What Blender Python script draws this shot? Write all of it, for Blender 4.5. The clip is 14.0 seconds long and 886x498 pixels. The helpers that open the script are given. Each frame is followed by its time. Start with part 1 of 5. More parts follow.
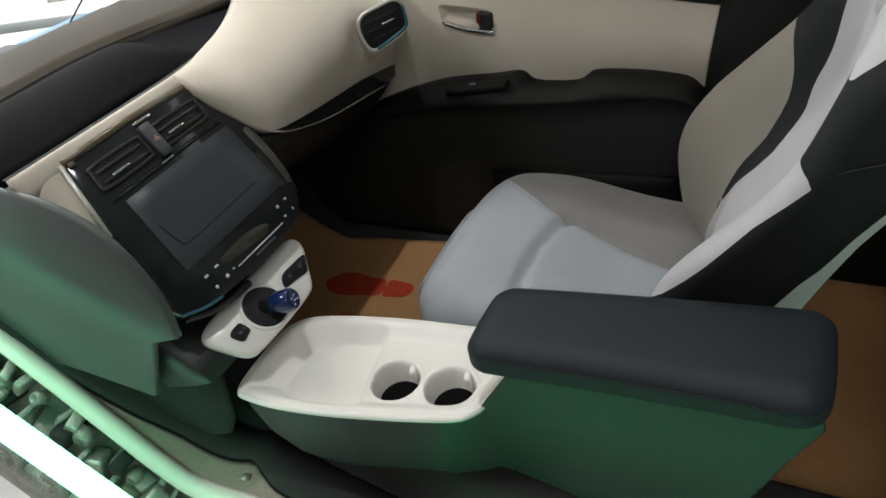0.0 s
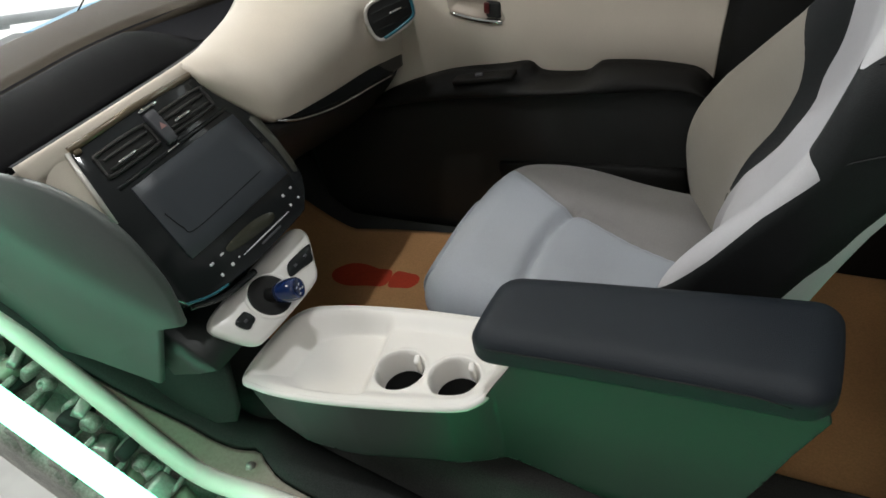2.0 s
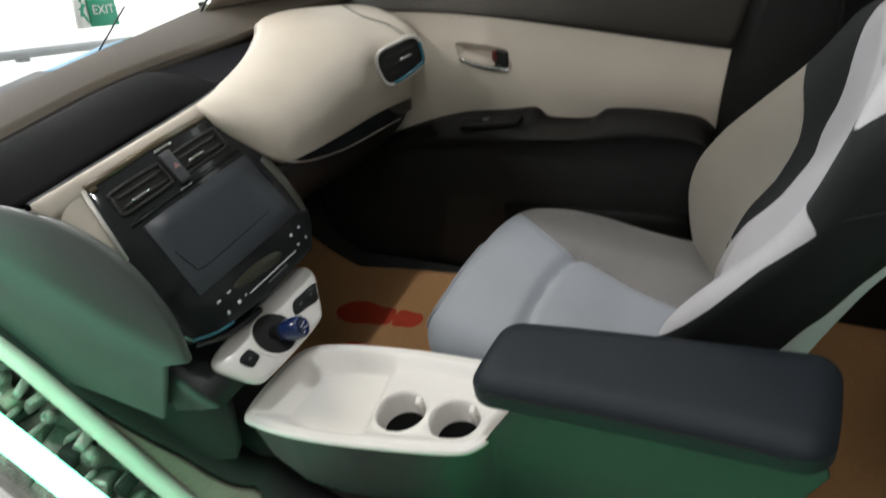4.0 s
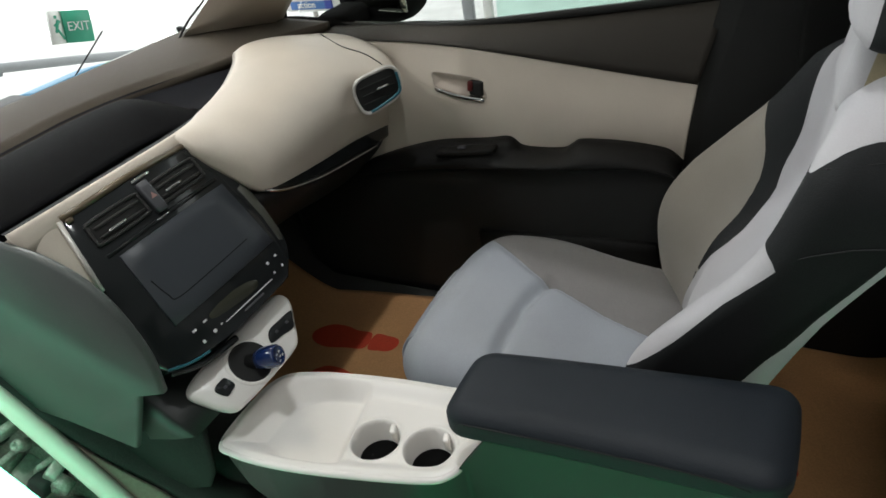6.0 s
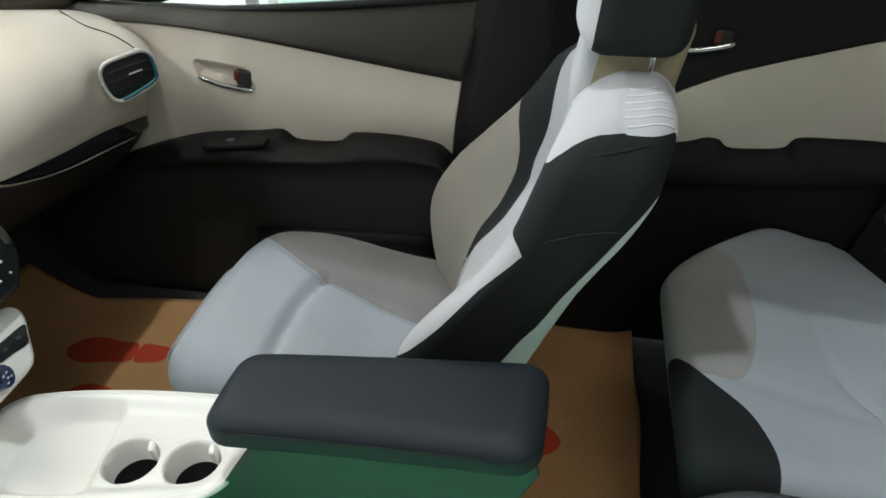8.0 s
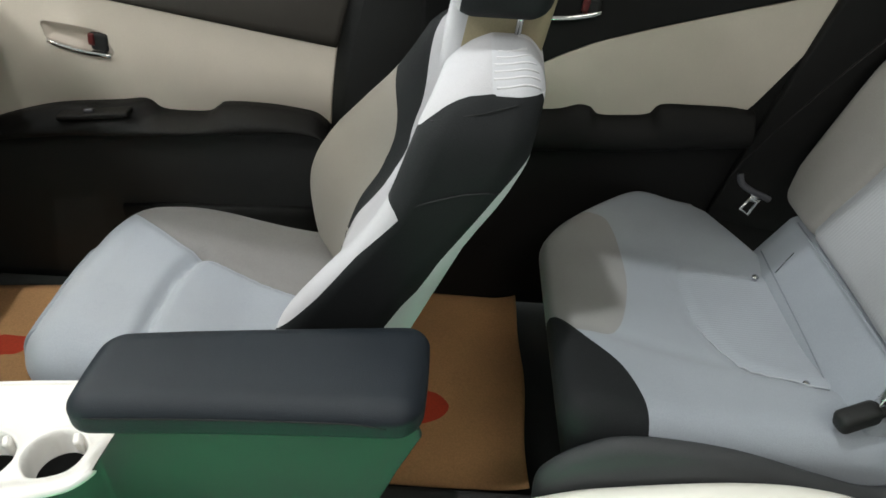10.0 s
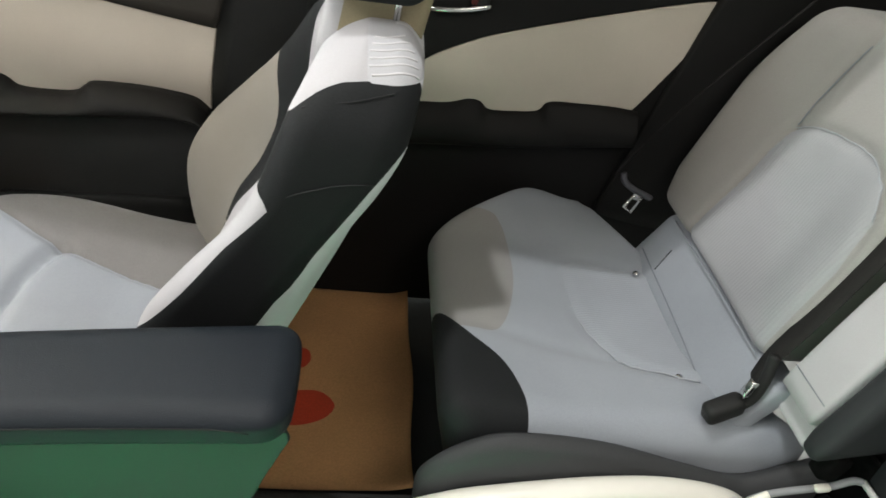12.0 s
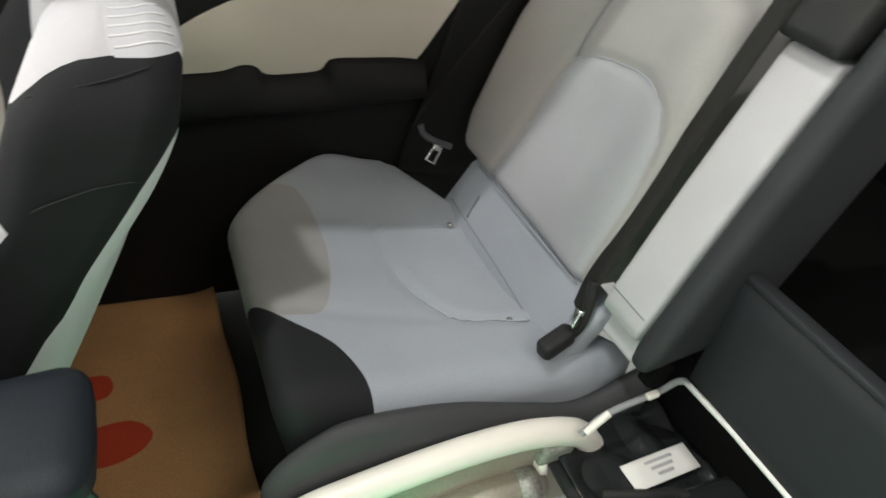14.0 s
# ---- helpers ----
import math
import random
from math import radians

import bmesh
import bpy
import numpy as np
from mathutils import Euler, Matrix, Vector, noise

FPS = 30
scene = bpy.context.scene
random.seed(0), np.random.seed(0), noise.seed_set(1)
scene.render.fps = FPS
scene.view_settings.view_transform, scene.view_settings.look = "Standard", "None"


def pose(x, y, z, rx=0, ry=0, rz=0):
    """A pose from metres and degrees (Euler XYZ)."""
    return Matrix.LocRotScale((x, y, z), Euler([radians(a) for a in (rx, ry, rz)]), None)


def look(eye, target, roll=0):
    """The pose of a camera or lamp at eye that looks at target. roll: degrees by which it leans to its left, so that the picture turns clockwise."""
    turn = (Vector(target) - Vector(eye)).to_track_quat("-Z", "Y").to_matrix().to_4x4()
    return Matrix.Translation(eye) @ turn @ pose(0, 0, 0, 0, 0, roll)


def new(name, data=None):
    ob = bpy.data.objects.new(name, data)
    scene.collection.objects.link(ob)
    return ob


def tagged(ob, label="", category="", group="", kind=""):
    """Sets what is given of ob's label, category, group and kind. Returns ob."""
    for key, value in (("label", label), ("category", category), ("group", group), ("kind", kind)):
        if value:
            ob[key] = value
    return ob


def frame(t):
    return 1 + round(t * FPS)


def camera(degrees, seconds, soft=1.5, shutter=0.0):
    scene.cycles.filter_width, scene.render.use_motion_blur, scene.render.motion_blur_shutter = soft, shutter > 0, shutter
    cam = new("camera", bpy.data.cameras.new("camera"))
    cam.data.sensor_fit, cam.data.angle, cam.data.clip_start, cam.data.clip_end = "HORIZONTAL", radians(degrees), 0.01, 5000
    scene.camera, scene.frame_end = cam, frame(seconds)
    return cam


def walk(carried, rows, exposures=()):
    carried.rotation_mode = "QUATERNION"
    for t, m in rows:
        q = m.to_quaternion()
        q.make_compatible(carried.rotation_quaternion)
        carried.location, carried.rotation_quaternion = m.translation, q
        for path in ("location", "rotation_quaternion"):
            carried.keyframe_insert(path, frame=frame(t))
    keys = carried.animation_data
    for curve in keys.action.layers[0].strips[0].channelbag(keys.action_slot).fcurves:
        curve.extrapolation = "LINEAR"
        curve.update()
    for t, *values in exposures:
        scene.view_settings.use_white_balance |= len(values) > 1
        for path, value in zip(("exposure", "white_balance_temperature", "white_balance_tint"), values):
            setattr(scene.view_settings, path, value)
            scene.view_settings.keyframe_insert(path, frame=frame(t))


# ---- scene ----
# Metres: x towards the car's rear, y towards the passenger door, z up from the cabin floor.
cam = camera(66.71, 14.0, 1.6, 0.5)
# seconds, place, pitch, lean, yaw
ROWS = [
    (0.0, 0.5466, -0.6039, 1.0901, -36.38, -13.18, 33.79),
    (0.5, 0.5450, -0.6072, 1.0905, -36.58, -12.81, 33.50),
    (1.0, 0.5447, -0.6045, 1.0888, -36.79, -12.78, 33.71),
    (1.5, 0.5459, -0.6050, 1.0844, -37.01, -13.17, 34.22),
    (2.0, 0.5488, -0.6038, 1.0835, -36.79, -13.32, 34.70),
    (2.5, 0.5499, -0.6005, 1.0817, -36.96, -13.10, 34.37),
    (3.0, 0.5486, -0.6030, 1.0831, -36.50, -13.86, 35.55),
    (3.5, 0.5532, -0.6027, 1.0879, -35.58, -13.76, 35.93),
    (4.0, 0.5576, -0.6070, 1.1020, -33.73, -11.93, 34.49),
    (4.2, 0.5593, -0.6036, 1.1135, -32.14, -10.43, 33.27),
    (6.3, 0.5711, -0.6083, 1.1318, -32.94, -10.25, 31.17),
    (6.5, 0.5787, -0.6092, 1.1294, -32.87, -9.17, 29.15),
    (7.0, 0.5966, -0.5920, 1.1161, -34.00, -6.73, 23.31),
    (7.5, 0.6149, -0.5815, 1.1177, -34.07, -2.87, 14.95),
    (8.0, 0.6114, -0.5764, 1.1093, -34.63, -1.19, 11.92),
    (8.5, 0.6200, -0.5826, 1.1076, -35.80, 0.49, 8.60),
    (8.7, 0.6239, -0.5815, 1.1041, -36.54, 1.62, 6.34),
    (10.8, 0.6555, -0.5741, 1.0862, -36.21, 4.45, -0.62),
    (11.0, 0.6625, -0.5722, 1.0846, -36.54, 5.38, -1.34),
    (11.5, 0.6589, -0.5610, 1.0818, -36.30, 7.57, -4.69),
    (12.0, 0.6773, -0.5533, 1.0749, -35.84, 9.45, -8.70),
    (12.5, 0.6796, -0.5464, 1.0694, -34.86, 10.11, -10.39),
    (13.0, 0.6979, -0.5554, 1.0768, -35.02, 10.83, -12.54),
    (13.5, 0.7181, -0.5329, 1.0623, -36.29, 12.08, -19.87),
    (14.0, 0.6887, -0.4859, 1.0415, -36.12, 11.13, -29.08),
]
EXPOSURES = [(0.0, -0.87, 6300, 9), (4.0, -0.80, 6300, 10), (6.5, -0.98, 6200, 8), (7.0, -0.86, 6150, 6), (7.5, -0.70, 6100, 5), (8.0, -0.50, 6050, 4), (8.5, -0.43, 6000, 3), (11.0, -0.09, 6400, 9), (14.0, -0.08, 6500, 10)]
walk(cam, [(t, pose(x, y, z, 0, 0, yaw) @ pose(0, 0, 0, 90 + pitch) @ pose(0, 0, 0, 0, 0, lean)) for t, x, y, z, pitch, lean, yaw in ROWS], EXPOSURES)

# ---- world and light ----
world = bpy.data.worlds.new("hall_air")
scene.world = world
world.use_nodes = True
world.node_tree.nodes["Background"].inputs[0].default_value = (0.75, 0.85, 1.0, 1)
world.node_tree.nodes["Background"].inputs[1].default_value = 0.02


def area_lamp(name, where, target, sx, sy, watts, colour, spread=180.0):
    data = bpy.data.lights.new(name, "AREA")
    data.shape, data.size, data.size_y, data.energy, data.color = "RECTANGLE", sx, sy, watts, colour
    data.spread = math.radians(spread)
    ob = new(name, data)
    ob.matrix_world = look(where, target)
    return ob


# None of these lamps is seen; placed by shadow edges and brightness.
area_lamp("unseen_hall_lamp", (-1.9, -1.3, 3.2), (-0.8, -0.4, 0.3), 0.8, 0.8, 52, (1.0, 0.98, 0.94))
area_lamp("unseen_hall_lamp", (0.15, 0.02, 3.2), (0.30, 0.15, 0.3), 0.08, 0.08, 41, (1.0, 0.99, 0.96))
# Unseen fill, added to brighten the rear seat and mat.
area_lamp("unseen_hall_lamp", (1.5, -2.3, 3.2), (1.1, -0.4, 0), 1.4, 1.0, 34, (1.0, 0.93, 0.84))
# Unseen fill, added to whiten the floor beyond the windscreen.
area_lamp("unseen_hall_lamp", (-5.0, 2.5, 3.2), (-5.0, 2.5, 0), 2.0, 2.0, 260, (1.0, 0.99, 0.97))
area_lamp("unseen_hall_lamp", (-1.6, 1.0, 3.2), (-1.6, 1.0, 0), 0.5, 0.5, 22, (1.0, 0.84, 0.62))


# ---- materials ----
def material(name, colour, rough=0.5, metal=0.0, grain=0.0, grain_scale=400.0, stain=0.06, stain_scale=6.0, bump=0.0, coat=0.0, weave=0.0, emit=0.0, alpha=1.0, sheen=0.0, wave=None, spec=0.5):
    m = bpy.data.materials.new(name)
    m.use_nodes = True
    nodes, links = m.node_tree.nodes, m.node_tree.links
    b = nodes["Principled BSDF"]
    b.inputs["Roughness"].default_value, b.inputs["Metallic"].default_value = rough, metal
    b.inputs["Coat Weight"].default_value = coat
    b.inputs["Sheen Weight"].default_value = sheen
    b.inputs["Specular IOR Level"].default_value = spec
    co = nodes.new("ShaderNodeTexCoord")
    big, fine = nodes.new("ShaderNodeTexNoise"), nodes.new("ShaderNodeTexNoise")
    big.inputs["Scale"].default_value, big.inputs["Detail"].default_value = stain_scale, 5
    fine.inputs["Scale"].default_value, fine.inputs["Detail"].default_value = grain_scale, 2
    for n in (big, fine):
        links.new(co.outputs["Object"], n.inputs["Vector"])
    last = None
    for n, amount in ((big, stain), (fine, grain)):
        if not amount:
            continue
        r = nodes.new("ShaderNodeMapRange")
        r.inputs["From Min"].default_value, r.inputs["From Max"].default_value = 0.3, 0.7
        r.inputs["To Min"].default_value, r.inputs["To Max"].default_value = 1 - amount, 1 + amount
        links.new(n.outputs["Fac"], r.inputs["Value"])
        x = nodes.new("ShaderNodeMix")
        x.data_type, x.blend_type = "RGBA", "MULTIPLY"
        x.inputs["Factor"].default_value = 1
        x.inputs["A"].default_value = (*colour, 1)
        if last:
            links.new(last, x.inputs["A"])
        links.new(r.outputs["Result"], x.inputs["B"])
        last = x.outputs["Result"]
    if last:
        links.new(last, b.inputs["Base Color"])
    else:
        b.inputs["Base Color"].default_value = (*colour, 1)
    height = fine.outputs["Fac"]
    if wave:
        w = nodes.new("ShaderNodeTexWave")
        w.bands_direction, w.inputs["Scale"].default_value, w.inputs["Distortion"].default_value = wave[0], wave[1], wave[2]
        links.new(co.outputs["Object"], w.inputs["Vector"])
        height = w.outputs["Fac"]
    if bump:
        k = nodes.new("ShaderNodeBump")
        k.inputs["Strength"].default_value, k.inputs["Distance"].default_value = bump, 0.002
        links.new(height, k.inputs["Height"])
        links.new(k.outputs["Normal"], b.inputs["Normal"])
    if emit:
        b.inputs["Emission Color"].default_value, b.inputs["Emission Strength"].default_value = (*colour, 1), emit
    return m


BEIGE = material("beige_soft_plastic", (0.585, 0.525, 0.445), 0.55, grain=0.05, grain_scale=900, bump=0.15)
FABRIC = material("pale_grey_fabric", (0.342, 0.368, 0.406), 0.9, grain=0.07, grain_scale=700, spec=0.25, bump=0.35, sheen=0.2)
WHITE_FABRIC = material("white_grey_fabric", (0.49, 0.48, 0.50), 0.9, grain=0.04, grain_scale=700, spec=0.25, bump=0.3, sheen=0.2)
RIBBED = material("ribbed_grey_fabric", (0.345, 0.37, 0.41), 0.85, grain=0.06, grain_scale=700, spec=0.25, bump=0.22, sheen=0.2, wave=("Y", 52, 0.6))
RIBBED_BACK = material("ribbed_backrest_fabric", (0.365, 0.372, 0.385), 0.85, grain=0.06, grain_scale=700, spec=0.25, bump=0.14, sheen=0.2, wave=("Y", 46, 0.6))
PALE_TAUPE = material("pale_taupe_fabric", (0.345, 0.335, 0.318), 0.9, grain=0.08, grain_scale=700, spec=0.25, bump=0.3, sheen=0.2)
CUSHION_SHADE = material("shadow_tinted_fabric", (0.300, 0.294, 0.284), 0.9, grain=0.08, grain_scale=700, spec=0.25, bump=0.3, sheen=0.2)
BOLSTER_TAUPE = material("taupe_bolster_fabric", (0.32, 0.305, 0.285), 0.9, grain=0.08, grain_scale=700, spec=0.25, bump=0.3, sheen=0.2)
BACK_COVER = material("white_back_cover", (0.68, 0.68, 0.71), 0.8, grain=0.06, grain_scale=700, spec=0.3, bump=0.25, sheen=0.2)
NECK_SHADE = material("warm_shade_fabric", (0.34, 0.29, 0.19), 0.9, grain=0.08, grain_scale=700, spec=0.25, bump=0.3)
TAUPE = material("taupe_fabric", (0.215, 0.205, 0.20), 0.92, grain=0.10, grain_scale=700, spec=0.25, bump=0.35, sheen=0.2)
WARM_TAUPE = material("warm_taupe_fabric", (0.285, 0.262, 0.228), 0.92, grain=0.06, grain_scale=700, spec=0.25, bump=0.3, sheen=0.2)
CHARCOAL = material("charcoal_leatherette", (0.0175, 0.0188, 0.0198), 0.65, grain=0.12, grain_scale=600, spec=0.14, bump=0.3)
NAVY = material("blue_black_leatherette", (0.0145, 0.0185, 0.0240), 0.5, grain=0.10, grain_scale=700, spec=0.22, bump=0.3)
BLACK = material("black_grained_plastic", (0.021, 0.0215, 0.021), 0.5, grain=0.15, grain_scale=800, spec=0.22, bump=0.25)
TRIM_BLACK = material("dark_door_plastic", (0.0108, 0.0106, 0.0102), 0.55, grain=0.15, grain_scale=800, spec=0.16, bump=0.25)
DASH_GREY = material("dark_dash_pad", (0.051, 0.042, 0.031), 0.75, grain=0.12, grain_scale=900, spec=0.22, bump=0.25)
CARPET = material("black_carpet", (0.040, 0.040, 0.039), 0.95, grain=0.3, grain_scale=500, spec=0.22, bump=0.6)
WHITE = material("white_gloss_plastic", (0.92, 0.90, 0.865), 0.28, stain=0.03, coat=0.2)
PIANO = material("piano_black_plastic", (0.018, 0.020, 0.021), 0.10, stain=0.05, spec=0.30)
SCREEN = material("matt_screen_cover", (0.036, 0.042, 0.051), 0.42, grain=0.05, grain_scale=900, bump=0.1)
CHROME = material("chrome", (0.75, 0.75, 0.75), 0.12, 1.0, stain=0.03)
GREY_BTN = material("grey_button_plastic", (0.07, 0.07, 0.08), 0.45)
WRITING = material("pale_print", (0.7, 0.7, 0.72), 0.6, stain=0)
RED = material("red_print", (0.50, 0.050, 0.018), 0.75, grain=0.12, grain_scale=300, stain=0.12)
PAPER = material("brown_kraft_paper", (0.51, 0.275, 0.118), 0.8, grain=0.10, grain_scale=250, stain=0.14, stain_scale=4, bump=0.3)
BOARD = material("grey_cover_board", (0.024, 0.028, 0.027), 0.42, grain=0.06, grain_scale=500, stain=0.08, spec=0.32, bump=0.1)
CREAM = material("cream_painted_flange", (0.88, 0.85, 0.77), 0.35, stain=0.05, bump=0.0)
STEEL = material("galvanised_steel", (0.42, 0.41, 0.38), 0.4, 0.7, grain=0.15, grain_scale=120, stain=0.15, bump=0.2)
CAST = material("cast_aluminium", (0.30, 0.29, 0.265), 0.5, 0.35, grain=0.25, grain_scale=200, stain=0.3, stain_scale=20, bump=0.5)
BLUE = material("translucent_blue_knob", (0.008, 0.022, 0.09), 0.15, stain=0.05, coat=0.6)
SILVER = material("silver_plastic", (0.62, 0.60, 0.56), 0.35, 0.3, stain=0.03)
# Black pad darkened further to paint in shade at the meter hood.
DARK_PAD = material("shaded_charcoal_pad", (0.008, 0.008, 0.0088), 0.8, grain=0.12, grain_scale=900, spec=0.08, bump=0.25)
WELL_PAD = material("grey_dash_well_pad", (0.031, 0.031, 0.035), 0.75, grain=0.12, grain_scale=900, spec=0.12, bump=0.25)
PINK = material("pale_red_mark", (0.36, 0.19, 0.18), 0.5, stain=0)
BRONZE_REFLECTION = material("bronze_reflection_plastic", (0.115, 0.086, 0.052), 0.35, 0.3, stain=0.05, coat=0.5)
OLIVE_GLASS = material("olive_display_glass", (0.035, 0.036, 0.026), 0.15, stain=0.05)
GREY_WALL = material("grey_painted_metal", (0.28, 0.29, 0.30), 0.5, stain=0.05)
PLATE = material("primed_steel_plate", (0.36, 0.33, 0.27), 0.45, 0.2, grain=0.08, grain_scale=150, stain=0.1, bump=0.1)
RED_LOCK = material("red_lock_plastic", (0.09, 0.007, 0.007), 0.4, stain=0)
BELT = material("seat_belt_webbing", (0.020, 0.019, 0.018), 0.75, grain=0.2, grain_scale=900, spec=0.22, bump=0.5)
LABEL = material("white_paper_label", (0.75, 0.75, 0.72), 0.6, stain=0.03)
INK = material("grey_ink", (0.38, 0.38, 0.39), 0.7, stain=0)
TEAL = material("teal_edge_tint", (0.02, 0.12, 0.16), 0.3, stain=0)
# Unseen walls and ceiling, greyed to cut bounce light into the cabin.
HALL_WALL = material("grey_hall_wall", (0.38, 0.38, 0.375), 0.8, stain=0.03)
HALL_FLOOR = material("hall_floor_tile", (0.60, 0.60, 0.585), 0.75, stain=0.1, spec=0.15)
BODY = material("blue_car_paint", (0.10, 0.32, 0.55), 0.45, 0.0, spec=0.3, stain=0.02)
GREEN_SIGN = material("green_sign", (0.03, 0.30, 0.18), 0.5, stain=0)
MIRROR = material("mirror_glass", (0.55, 0.56, 0.48), 0.03, 1.0, stain=0)
DEEP_BLUE = material("deep_blue_print", (0.03, 0.05, 0.30), 0.5, stain=0.02)
BLUE_SIGN = material("blue_print", (0.05, 0.14, 0.38), 0.5, stain=0.02)
NEON = material("green_neon", (0.24, 1.0, 0.56), 0.4, stain=0, emit=8.8)
SILL_NEON = material("strong_green_neon", (0.02, 1.0, 0.34), 0.4, stain=0, emit=8.0)
LUGGAGE = material("black_luggage_felt", (0.006, 0.006, 0.006), 0.95, grain=0.2, grain_scale=500, spec=0.05, bump=0.4)
UPPER_TRIM = material("grey_brown_door_trim", (0.036, 0.032, 0.027), 0.6, grain=0.12, grain_scale=800, spec=0.25, bump=0.25)
PILLAR_TRIM = material("taupe_pillar_trim", (0.44, 0.375, 0.295), 0.7, grain=0.06, grain_scale=900, spec=0.25, bump=0.15)
DASH_BOARD = material("grey_dash_cover_board", (0.078, 0.088, 0.084), 0.45, grain=0.06, grain_scale=500, stain=0.08, spec=0.3, bump=0.1)
DARK_BOARD = material("dark_grey_board", (0.032, 0.0345, 0.037), 0.6, grain=0.06, grain_scale=500, stain=0.08, spec=0.22, bump=0.1)
GREY_PLATE = material("grey_cut_plate", (0.056, 0.058, 0.060), 0.6, grain=0.06, grain_scale=500, stain=0.08, spec=0.22, bump=0.1)
BLUE_BOARD = material("blue_grey_board", (0.022, 0.0242, 0.0268), 0.6, grain=0.06, grain_scale=500, stain=0.08, spec=0.22, bump=0.1)
FACET = material("reflection_tinted_plastic", (0.060, 0.062, 0.050), 0.3, stain=0.05)
VENT_GREY = material("dark_vent_plastic", (0.028, 0.027, 0.026), 0.35, stain=0.03)
# Beige darkened to paint in the shade inside the handle bowl.
BOWL_SHADE = material("shaded_beige_plastic", (0.36, 0.31, 0.26), 0.55, spec=0.3, bump=0.1)
SEAM = material("grey_seam_thread", (0.022, 0.023, 0.024), 0.9, stain=0)
TUNNEL = material("dark_grey_carpet", (0.034, 0.036, 0.035), 0.95, grain=0.25, grain_scale=500, spec=0.1, bump=0.5)
RIB = material("white_ribbed_fabric", (0.52, 0.52, 0.545), 0.55, grain=0.05, grain_scale=700, spec=0.4, bump=0.2)
# Whiter than the shoulder, so the ribs carry painted highlights.
RIB_HIGHLIGHT = material("highlight_white_fabric", (0.70, 0.69, 0.71), 0.40, grain=0.03, grain_scale=700, spec=0.5)
PALE_PIPING = material("pale_grey_piping", (0.41, 0.43, 0.46), 0.85, grain=0.05, grain_scale=700, spec=0.25)
FABRIC_SEAM = material("grey_fabric_seam", (0.24, 0.258, 0.285), 0.9, stain=0)
GLOW = material("glowing_hall_backdrop", (1.0, 1.0, 0.98), 0.8, stain=0, emit=2.0)


def glass_material():
    m = bpy.data.materials.new("clear_glass")
    m.use_nodes = True
    b = m.node_tree.nodes["Principled BSDF"]
    b.inputs["Base Color"].default_value = (0.95, 0.98, 0.97, 1)
    b.inputs["Transmission Weight"].default_value, b.inputs["Roughness"].default_value, b.inputs["IOR"].default_value = 1.0, 0.0, 1.02
    return m


GLASS = glass_material()


# ---- mesh tools ----
def part(name, mesh, mat, parent=None, label="", smooth=True):
    """One mesh object from (verts, faces), under its thing."""
    v, f = mesh
    data = bpy.data.meshes.new(name)
    data.from_pydata([tuple(map(float, p)) for p in v], [], [tuple(int(i) for i in q) for q in f])
    data.materials.append(mat)
    if smooth:
        data.polygons.foreach_set("use_smooth", [True] * len(data.polygons))
    data.update()
    ob = new(name, data)
    if parent:
        ob.parent = parent
    if label:
        ob["label"] = label
    return ob


def thing(name, label, category, group="", kind="", at=(0, 0, 0)):
    ob = new(name)
    ob.empty_display_size = 0.05
    ob.location = at
    return tagged(ob, label, category, group, kind)


def weld(v, f):
    key, back = np.unique(np.round(v, 6), axis=0, return_inverse=True)
    f = back.reshape(-1)[np.asarray(f)]
    keep = [q for q in f if len(set(q)) == len(q)]
    return key, np.array(keep)


def tris(f):
    out = []
    for q in f:
        for i in range(1, len(q) - 1):
            out.append((q[0], q[i], q[i + 1]))
    return np.array(out)


def rbox(size, r, n=12, shape=None):
    """A box with rounded edges of radius r about the origin; shape() bends its points (an array)."""
    h = np.array(size, float) / 2
    r = min(r, h.min() * 0.999)
    verts, faces = [], []
    s = np.linspace(-1, 1, n + 1)
    s = np.sign(s) * np.abs(s) ** 0.75
    for ax in range(3):
        for sign in (-1, 1):
            base = len(verts)
            for a in s:
                for b in s:
                    p = np.zeros(3)
                    p[ax], p[(ax + 1) % 3], p[(ax + 2) % 3] = sign, a, b
                    verts.append(p * h)
            for i in range(n):
                for j in range(n):
                    q = [base + i * (n + 1) + j, base + (i + 1) * (n + 1) + j, base + (i + 1) * (n + 1) + j + 1, base + i * (n + 1) + j + 1]
                    faces.append(q if sign > 0 else q[::-1])
    v = np.array(verts)
    inner = np.clip(v, -(h - r), h - r)
    d = v - inner
    length = np.linalg.norm(d, axis=1, keepdims=True)
    v = inner + np.where(length > 1e-9, d / np.maximum(length, 1e-9) * r, 0)
    v, f = weld(v, faces)
    if shape:
        v = shape(v)
    return v, f


def grid(nu, nv, fn):
    """A sheet: fn(u, v) for arrays u, v in 0..1 gives points."""
    u, w = np.meshgrid(np.linspace(0, 1, nu + 1), np.linspace(0, 1, nv + 1), indexing="ij")
    p = np.stack(np.broadcast_arrays(*fn(u.ravel(), w.ravel())), 1)
    f = [(i * (nv + 1) + j, (i + 1) * (nv + 1) + j, (i + 1) * (nv + 1) + j + 1, i * (nv + 1) + j + 1) for i in range(nu) for j in range(nv)]
    return p, np.array(f)


def thick(mesh, d):
    """Gives a sheet a back, at the offset d, and a rim."""
    v, f = mesh
    k = len(v)
    edges = {}
    for q in f:
        for a, b in zip(q, np.roll(q, -1)):
            edges[(a, b)] = 1
    rim = [(b, a, a + k, b + k) for a, b in edges if (b, a) not in edges]
    faces = [tuple(q) for q in f] + [tuple(i + k for i in q[::-1]) for q in f] + rim
    return np.vstack([v, v + np.array(d)]), faces


